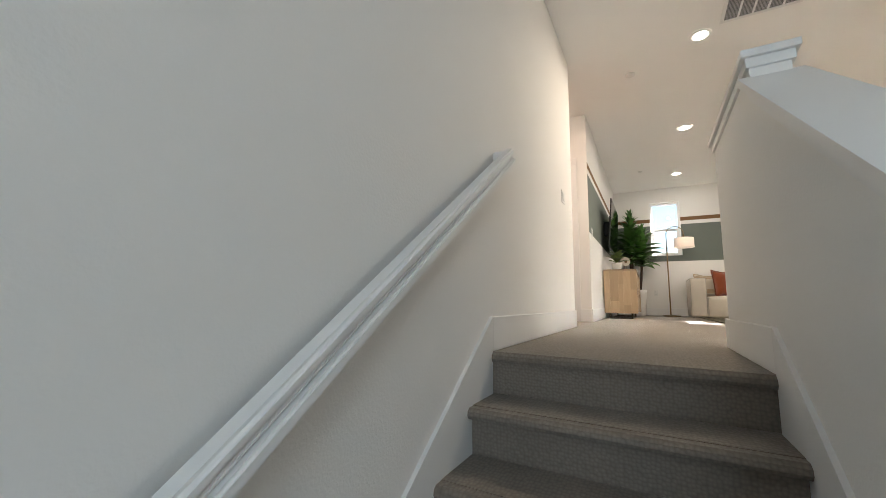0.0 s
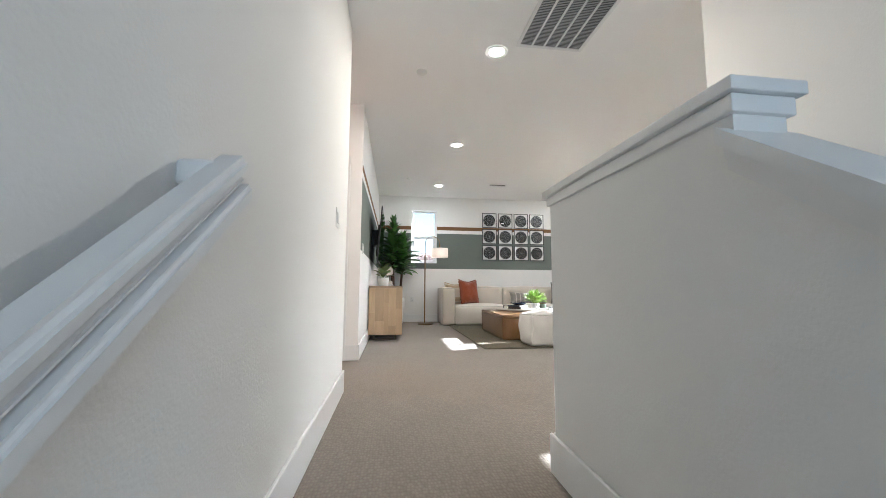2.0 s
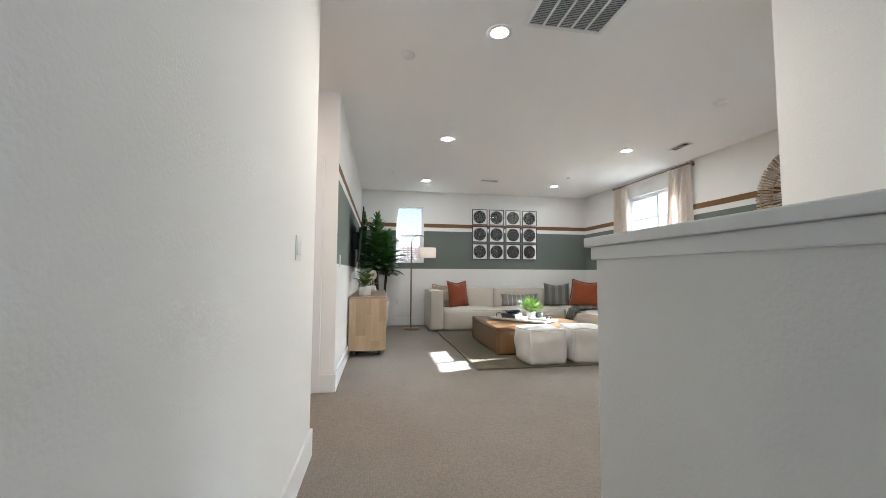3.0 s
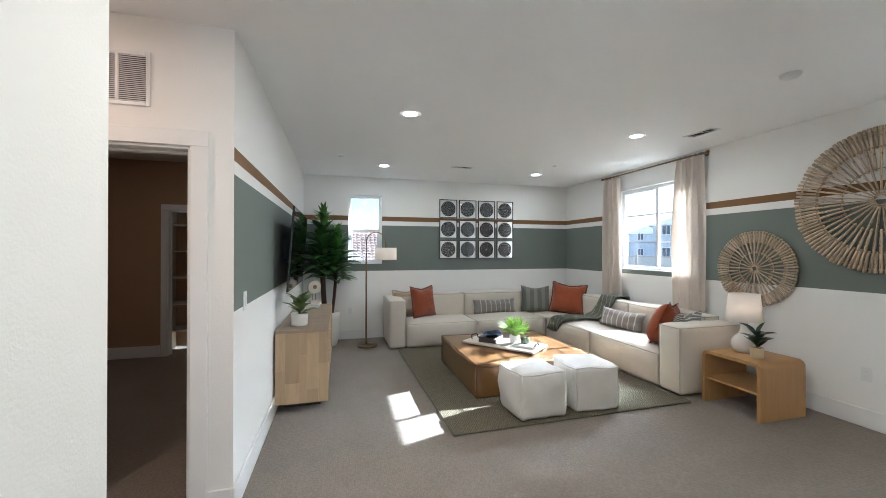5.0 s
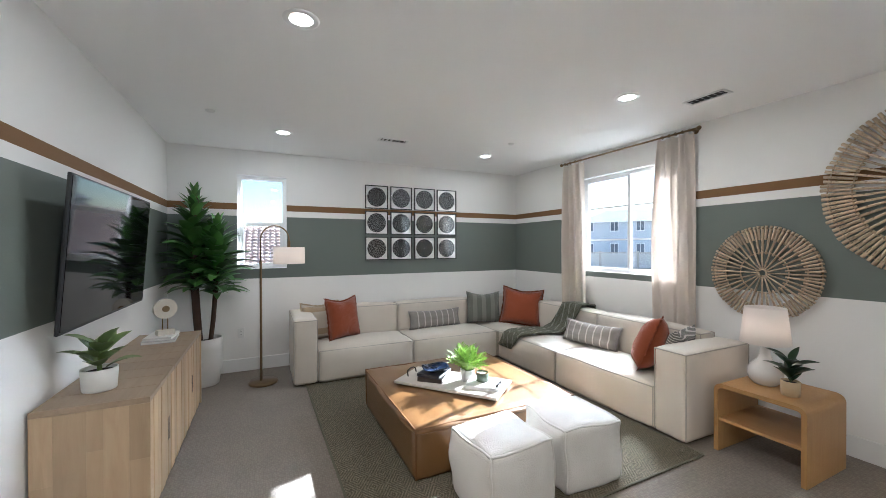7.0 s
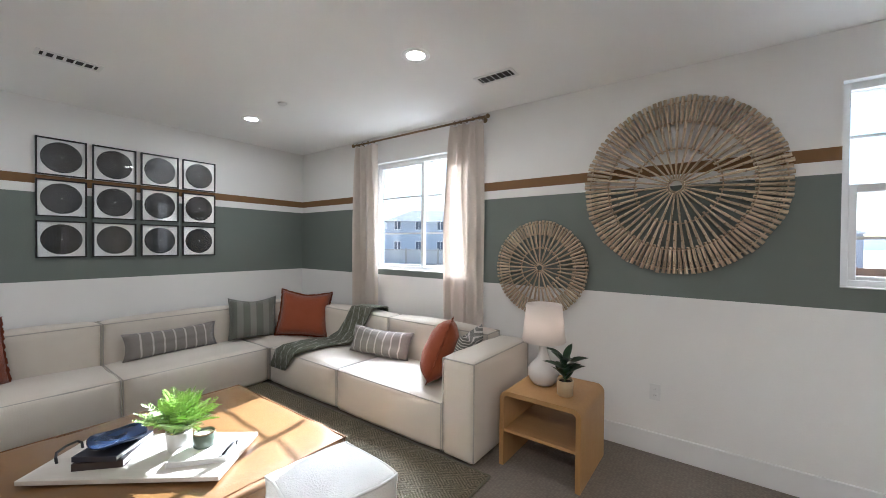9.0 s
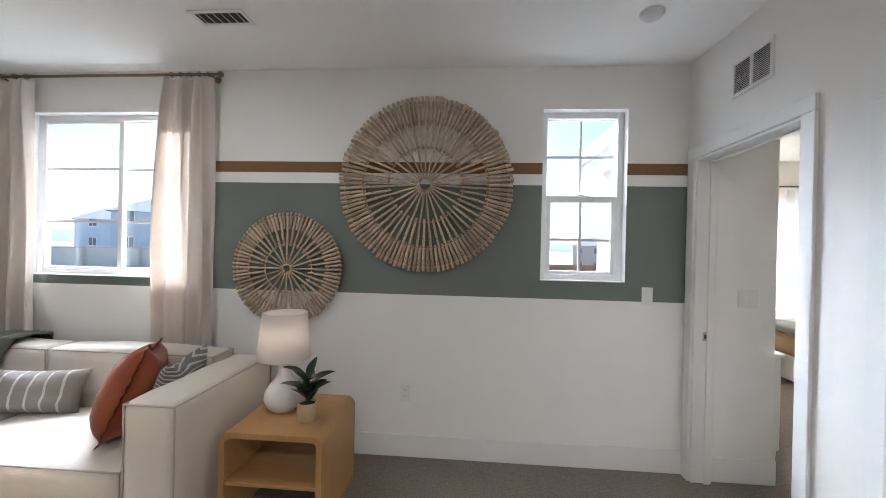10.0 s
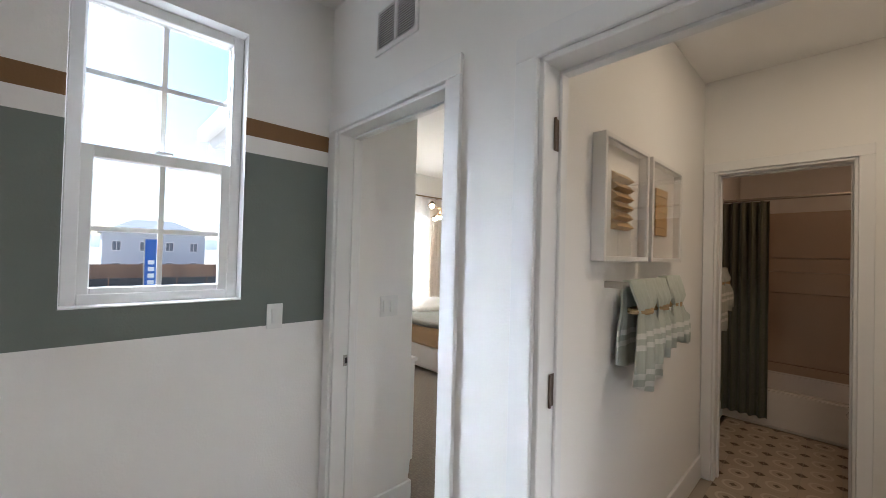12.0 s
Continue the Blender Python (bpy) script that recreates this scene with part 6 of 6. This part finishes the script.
def towel(at, width, drop, seed, label):
    """A towel folded over a bar, gathered by a jute tie below it and fanned out under the tie."""
    tw = thing("towel", at, label, "towel", "hanging towels")
    rnd = random.Random(seed)
    bm = bmesh.new()
    prof = [(0.036, -drop * 0.82, 1.1, 1), (0.034, -drop * 0.45, 1.0, 1), (0.030, -0.10, 0.8, 0.6), (0.026, -0.03, 0.95, 0.3), (0.014, 0.018, 1.0, 0.1), (-0.014, 0.018, 1.0, 0.1), (-0.028, -0.03, 0.95, 0.5),
            (-0.040, -0.075, 0.80, 0.9), (-0.036, -0.112, 0.55, 0.6), (-0.042, -0.15, 0.75, 1.0), (-0.050, -drop * 0.55, 1.0, 1.3), (-0.052, -drop * 0.80, 1.12, 1.5), (-0.048, -drop, 1.2, 1.6)]
    n = 24
    ph = rnd.uniform(0, 6)
    rows = []
    for px, pz, spread, fold in prof:
        row = []
        for j in range(n + 1):
            u = 2 * j / n - 1
            wave = math.sin(u * 8.5 + ph) + 0.5 * math.sin(u * 17 + 2 * ph)
            low = max(0.0, (-pz - 0.15) / drop)
            row.append(bm.verts.new((px - 0.011 * fold * wave * (1 if px < 0 else -0.4), u * width / 2 * spread + 0.012 * wave * low, pz - 0.035 * low * math.sin(u * 3 + ph))))
        rows.append(row)
    for p, q in zip(rows, rows[1:]):
        for j in range(n):
            bm.faces.new((p[j], p[j + 1], q[j + 1], q[j]))
    bmesh.ops.recalc_face_normals(bm, faces=bm.faces)
    bmesh.ops.solidify(bm, geom=bm.faces[:], thickness=0.008)
    part("cloth", bm, M_TOWEL, tw, smooth=True)
    hw = width * 0.30
    bm = bmesh.new()
    for dz in (-0.006, 0.004):
        tube(bm, [(-0.005 - 0.047 * math.sin(a) if math.sin(a) > 0 else -0.005 - 0.03 * math.sin(a), hw * math.cos(a), -0.112 + dz) for a in [k * math.pi / 12 for k in range(25)]], 0.007, 6)
    part("tie", bm, M_JUTE, tw, "knotted jute tie", smooth=True)
    return tw


bar = thing("towel_bar", (3.17, 1.87, 1.365), "chrome towel bar on the bathroom wall", "towel bar")
part("bar", cyl(bmesh.new(), (-0.06, -0.45, 0), (-0.06, 0.315, 0), 0.012), M_NICKEL, bar)
for sy in (-0.43, 0.30):
    part("post", boxm((-0.075, sy - 0.012, -0.014), (-0.0005, sy + 0.012, 0.014), 0.003), M_NICKEL, bar)
towel((3.11, 1.98, 1.365), 0.26, 0.42, 3, "long pale sage bath towel tied with jute on the bar")
towel((3.11, 1.765, 1.365), 0.21, 0.32, 4, "pale sage hand towel with white bands on the bar")
towel((3.11, 1.56, 1.365), 0.21, 0.30, 5, "pale sage hand towel with white bands on the bar")
bar = thing("towel_bar", (3.30, -0.25, 1.40), "chrome towel bar in the tub room", "towel bar")
part("bar", cyl(bmesh.new(), (-0.06, -0.30, 0), (-0.06, 0.30, 0), 0.010), M_NICKEL, bar)
for sy in (-0.29, 0.29):
    part("post", boxm((-0.075, sy - 0.012, -0.012), (-0.0005, sy + 0.012, 0.012), 0.003), M_NICKEL, bar)
towel((3.24, -0.13, 1.40), 0.26, 0.50, 6, "pale sage towel tied with jute in the tub room")
towel((3.24, -0.40, 1.40), 0.20, 0.34, 7, "pale sage hand towel tied with jute in the tub room")

# ---- store room with a shelved closet ----
M_SHELF = material("white_melamine_shelf", (0.66, 0.60, 0.52), 0.5)
door_casing("door_5", "y", 8.62, -1, -2.25, -1.5, 2.03, 0.12)
skirt("baseboard_store", (-3.2, 8.62 - SK, 0), (-2.33, 8.62, SH))
su = thing("closet_shelving", (-1.85, 8.97, 0), "white closet shelves on side panels, empty", "shelving")
for sx in (-0.5, 0.5):
    part("side_panel", boxm((sx - 0.009, -0.20, 0), (sx + 0.009, 0.20, 2.2)), M_SHELF, su)
for i in range(5):
    part("shelf", boxm((-0.49, -0.20, 0.30 + i * 0.38), (0.49, 0.20, 0.318 + i * 0.38)), M_SHELF, su)

# ---- outside ----
M_DIRT = material("dry_earth", (0.42, 0.35, 0.265), 0.95, colour2=(0.32, 0.265, 0.20), scale=0.25, bump=0.6, bump_scale=3)
GZ = -3.0
bm = bmesh.new()
box(bm, (-2500, -2500, GZ - 0.5), (2500, 2500, GZ))
tagged(part("ground", bm, M_DIRT), "dry bare earth of a building site", "ground", kind="structure")
# The haze of distance is put into the hills' own blue-grey colour.
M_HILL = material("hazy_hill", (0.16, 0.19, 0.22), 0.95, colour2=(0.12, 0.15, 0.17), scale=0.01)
bm = bmesh.new()
prev = None
for i in range(145):
    a = radians(-90 + i * 1.6)
    h = 26 + 24 * noise.noise(Vector((i * 0.06, 0, 3))) + 12 * noise.noise(Vector((i * 0.21, 5, 3)))
    p = Vector((math.cos(a), math.sin(a), 0)) * 1100
    q = [bm.verts.new((p.x, p.y, GZ)), bm.verts.new((p.x * 1.12, p.y * 1.12, GZ + max(12, h))), bm.verts.new((p.x * 1.4, p.y * 1.4, GZ))]
    if prev:
        bm.faces.new((prev[0], q[0], q[1], prev[1]))
        bm.faces.new((prev[1], q[1], q[2], prev[2]))
    prev = q
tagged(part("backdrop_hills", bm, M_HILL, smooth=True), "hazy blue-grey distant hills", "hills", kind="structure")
# M_H1 and M_ROOF are paled so that their colours carry the distance haze.
M_H1 = material("hazy_blue_grey_stucco", (0.55, 0.59, 0.65), 0.9, colour2=(0.48, 0.52, 0.58), scale=0.6)
M_H2 = material("cream_stucco", (0.50, 0.46, 0.40), 0.9, colour2=(0.45, 0.41, 0.36), scale=0.6)
M_ROOF = material("hazy_grey_roof_tile", (0.33, 0.33, 0.34), 0.85, colour2=(0.26, 0.26, 0.27), scale=2)
M_WIN = material("dark_window_glass", (0.12, 0.14, 0.18), 0.2)


def house(x, y, w, d, h, turn, mat, lab, base=GZ):
    """A two-storey house with a hipped roof and windows; its front faces -x before the turn."""
    o = thing("house", (x, y, base), lab, "house", "houses over the way", turn)
    part("walls", boxm((-d / 2, -w / 2, 0), (d / 2, w / 2, h)), mat, o)
    bm = bmesh.new()
    e, r = 0.5, h + d * 0.22
    a = [bm.verts.new(p) for p in ((-d / 2 - e, -w / 2 - e, h), (d / 2 + e, -w / 2 - e, h), (d / 2 + e, w / 2 + e, h), (-d / 2 - e, w / 2 + e, h))]
    t = [bm.verts.new((0, -w / 2 + d * 0.35, r)), bm.verts.new((0, w / 2 - d * 0.35, r))]
    bm.faces.new((a[0], a[1], t[0]))
    bm.faces.new((a[2], a[3], t[1]))
    bm.faces.new((a[1], a[2], t[1], t[0]))
    bm.faces.new((a[3], a[0], t[0], t[1]))
    bm.faces.new(list(reversed(a)))
    part("roof", bm, M_ROOF, o)
    for z in (1.0, 3.9):
        for k in range(4):
            yy = -w / 2 + w * (k + 0.5) / 4
            wn = part("window", boxm((-d / 2 - 0.03, yy - 0.42, z), (-d / 2 + 0.02, yy + 0.42, z + 1.2)), M_WIN, o)
            bm = bmesh.new()
            for lo, hi in (((-d / 2 - 0.06, yy - 0.50, z - 0.1), (-d / 2, yy - 0.42, z + 1.3)), ((-d / 2 - 0.06, yy + 0.42, z - 0.1), (-d / 2, yy + 0.50, z + 1.3)), ((-d / 2 - 0.06, yy - 0.42, z - 0.1), (-d / 2, yy + 0.42, z)), ((-d / 2 - 0.06, yy - 0.42, z + 1.2), (-d / 2, yy + 0.42, z + 1.3)), ((-d / 2 - 0.05, yy - 0.03, z), (-d / 2 - 0.031, yy + 0.03, z + 1.2))):
                box(bm, lo, hi)
            part("frame", bm, M_TRIM, wn)


house(75, -3.6, 11.8, 10, 6.3, 0, M_H1, "haze-tinted blue-grey two-storey house with hipped roof")
house(92, 15, 14, 9, 5.2, 0, M_H1, "haze-tinted blue-grey two-storey house with hipped roof")
house(85, -24, 12, 9, 5.6, -15, M_H2, "cream two-storey house with hipped roof")
BANK = -0.35
for hx, hy, hw, ht in ((46, 40, 12, 36), (36, 58, 12, 46), (62, 60, 16, 44), (64, 36, 13, 30), (25, 62, 11, 60)):
    house(hx, hy, hw, 9, 5.0, ht, M_H1, "haze-tinted blue-grey two-storey house with hipped roof", BANK)
M_FENCE = wood("cedar_fence", (0.40, 0.21, 0.115), (0.30, 0.155, 0.085), (4, 4, 0.4), 0.8, scale=1.0, vary=0.2)
M_BLOCK = material("grey_block_wall", (0.66, 0.64, 0.61), 0.9, colour2=(0.56, 0.54, 0.51), scale=1.0)
fe = thing("wooden_fence", (60, -4, GZ), "reddish cedar board fence across the lot", "fence")
for i in range(34):
    y = -30 + i * 1.5
    part("panel", boxm((-0.03, y, 0.05), (0.03, y + 1.42, 2.35)), M_FENCE, fe)
    part("post", boxm((-0.06, y + 1.42, 0), (0.06, y + 1.5, 2.45)), M_FENCE, fe)
bank = part("ground_bank", prism(bmesh.new(), [(-14, -0.1), (-3.0, BANK - GZ), (70, BANK - GZ), (75, -0.1)], "y", -18, 60), M_DIRT)
bank.matrix_basis = pose(29, 27, GZ, 0, 0, 42)
tagged(bank, "raised bank of dry earth under the houses", "ground", kind="structure")
bwall = thing("block_wall", (29, 27, BANK), "pale concrete block garden wall on the bank", "wall", turn=42)
for i in range(24):
    part("blocks", boxm((-0.1, -16 + 3 * i, 0), (0.1, -13.2 + 3 * i, 1.25)), M_BLOCK, bwall)
    part("pier", boxm((-0.2, -13.2 + 3 * i, 0), (0.2, -13 + 3 * i, 1.45)), M_H2, bwall)
    part("coping", boxm((-0.15, -16 + 3 * i, 1.25), (0.15, -13.2 + 3 * i, 1.35)), M_H2, bwall)
# A low near-black strip runs along in front of the cedar fence.
M_DARK_STRIP = material("black_strip", (0.035, 0.035, 0.038), 0.8, colour2=(0.06, 0.055, 0.05), scale=2)
sf = thing("silt_fence", (56, -4, GZ), "low black strip with stakes in front of the cedar boards", "fence")
for i in range(17):
    part("cloth", boxm((-0.02, -30 + 3 * i, 0), (0.02, -27.1 + 3 * i, 1.0)), M_DARK_STRIP, sf)
    part("stake", boxm((-0.04, -27.1 + 3 * i, 0), (0.04, -27.0 + 3 * i, 1.2)), M_FENCE, sf)
M_BANNER = cloth("blue_banner_cloth", (0.03, 0.12, 0.42), (0.025, 0.10, 0.36), 0.01)
M_PLAINWHITE = material("white_print", (0.75, 0.76, 0.78), 0.8)
fg = thing("banner_flag", (49, -0.9, GZ), "tall blue feather banner with white marks", "banner")
part("pole", cyl(bmesh.new(), (0, 0.56, 0), (0, 0.56, 5.3), 0.04, n=8), M_NICKEL, fg)
part("cloth", boxm((-0.02, -0.5, 0.3), (0.02, 0.5, 5.2), 0.01, 1), M_BANNER, fg)
for i in range(4):
    part("mark", boxm((-0.03, -0.25, 0.8 + i * 0.65), (-0.021, 0.25, 1.2 + i * 0.65)), M_PLAINWHITE, fg)

# eave of the bedroom wing, and the neighbour's tiled roof
M_SOFFIT = material("white_fascia", (0.62, 0.62, 0.62), 0.6)
ev = new("trim_bedroom_eave")
tagged(ev, "white boarded eave of the bedroom wing", "eave", kind="structure")
bm = bmesh.new()
box(bm, (4.47, 2.48, 2.50), (6.94, 2.83, 2.55), 0.01, 1)
box(bm, (4.47, 2.80, 2.45), (6.96, 2.83, 2.64), 0.004, 1)
box(bm, (4.47, 2.83, 2.54), (6.99, 2.93, 2.67), 0.03, 3)
part("fascia", bm, M_SOFFIT, ev)
M_CLAY = material("pale_clay_tile", (0.62, 0.50, 0.43), 0.8, colour2=(0.50, 0.36, 0.29), scale=3, detail=5)
t_, b_, node_, link_ = nodes_of(M_CLAY)
gi = node_("ShaderNodeNewGeometry")
mr = node_("ShaderNodeMapRange")
mr.inputs["To Min"].default_value, mr.inputs["To Max"].default_value = 0.65, 1.25
link_(gi.outputs["Random Per Island"], mr.inputs["Value"])
hs = node_("ShaderNodeHueSaturation")
link_(mr.outputs[0], hs.inputs["Value"])
link_(b_.inputs["Base Color"].links[0].from_socket, hs.inputs["Color"])
link_(hs.outputs[0], b_.inputs["Base Color"])
nb = thing("neighbour_house", (0, 0, GZ), "neighbouring house with pale clay barrel-tile roof", "house")
part("walls", boxm((-8.5, 13.4, 0), (9.5, 21.0, 2.6)), M_H2, nb)
bm = bmesh.new()
prism(bm, [(12.9, 2.6), (17.2, 5.15), (21.5, 2.6)], "x", -9.0, 10.0)
part("roof_deck", bm, M_CLAY, nb)
bm = bmesh.new()
slope = math.atan2(2.55, 4.3)
L = math.hypot(2.55, 4.3)
cols, rws = 118, 26
for j in range(rws):
    for i in range(cols):
        x = -8.9 + i * 0.160
        vs = []
        for s, lift in ((j / rws, 0.075), ((j + 1.08) / rws, 0.01)):
            yy, zz = 12.86 + s * L * math.cos(slope), 2.6 + s * L * math.sin(slope)
            vs.append([bm.verts.new((x + 0.078 * c, yy, zz + lift + 0.035 * sn)) for c, sn in ((-0.85, 0.0), (-0.5, 0.75), (0, 1.0), (0.5, 0.75), (0.85, 0.0))])
        for q in range(4):
            bm.faces.new((vs[0][q], vs[0][q + 1], vs[1][q + 1], vs[1][q]))
        bm.faces.new(list(reversed(vs[0])))
tl = part("roof_tiles", bm, M_CLAY, nb)
tl["kind"] = "stuff"

# ---- floor tiles of the bathroom ----
tile = mesh_of(boxm((-0.0985, -0.0985, -0.008), (0.0985, 0.0985, 0.0), 0.0015, 1), "tile")
tile.materials.append(M_TILE)
fb = bpy.data.objects["floor_bath"]
for i in range(7):
    for j in range(20):
        x, y = 3.195 - i * 0.2, 2.56 - j * 0.2
        if y > -0.72 and not (x > 3.06 and y > 0.4):
            shared("tile", tile, fb, pose(x, y, 0.0))
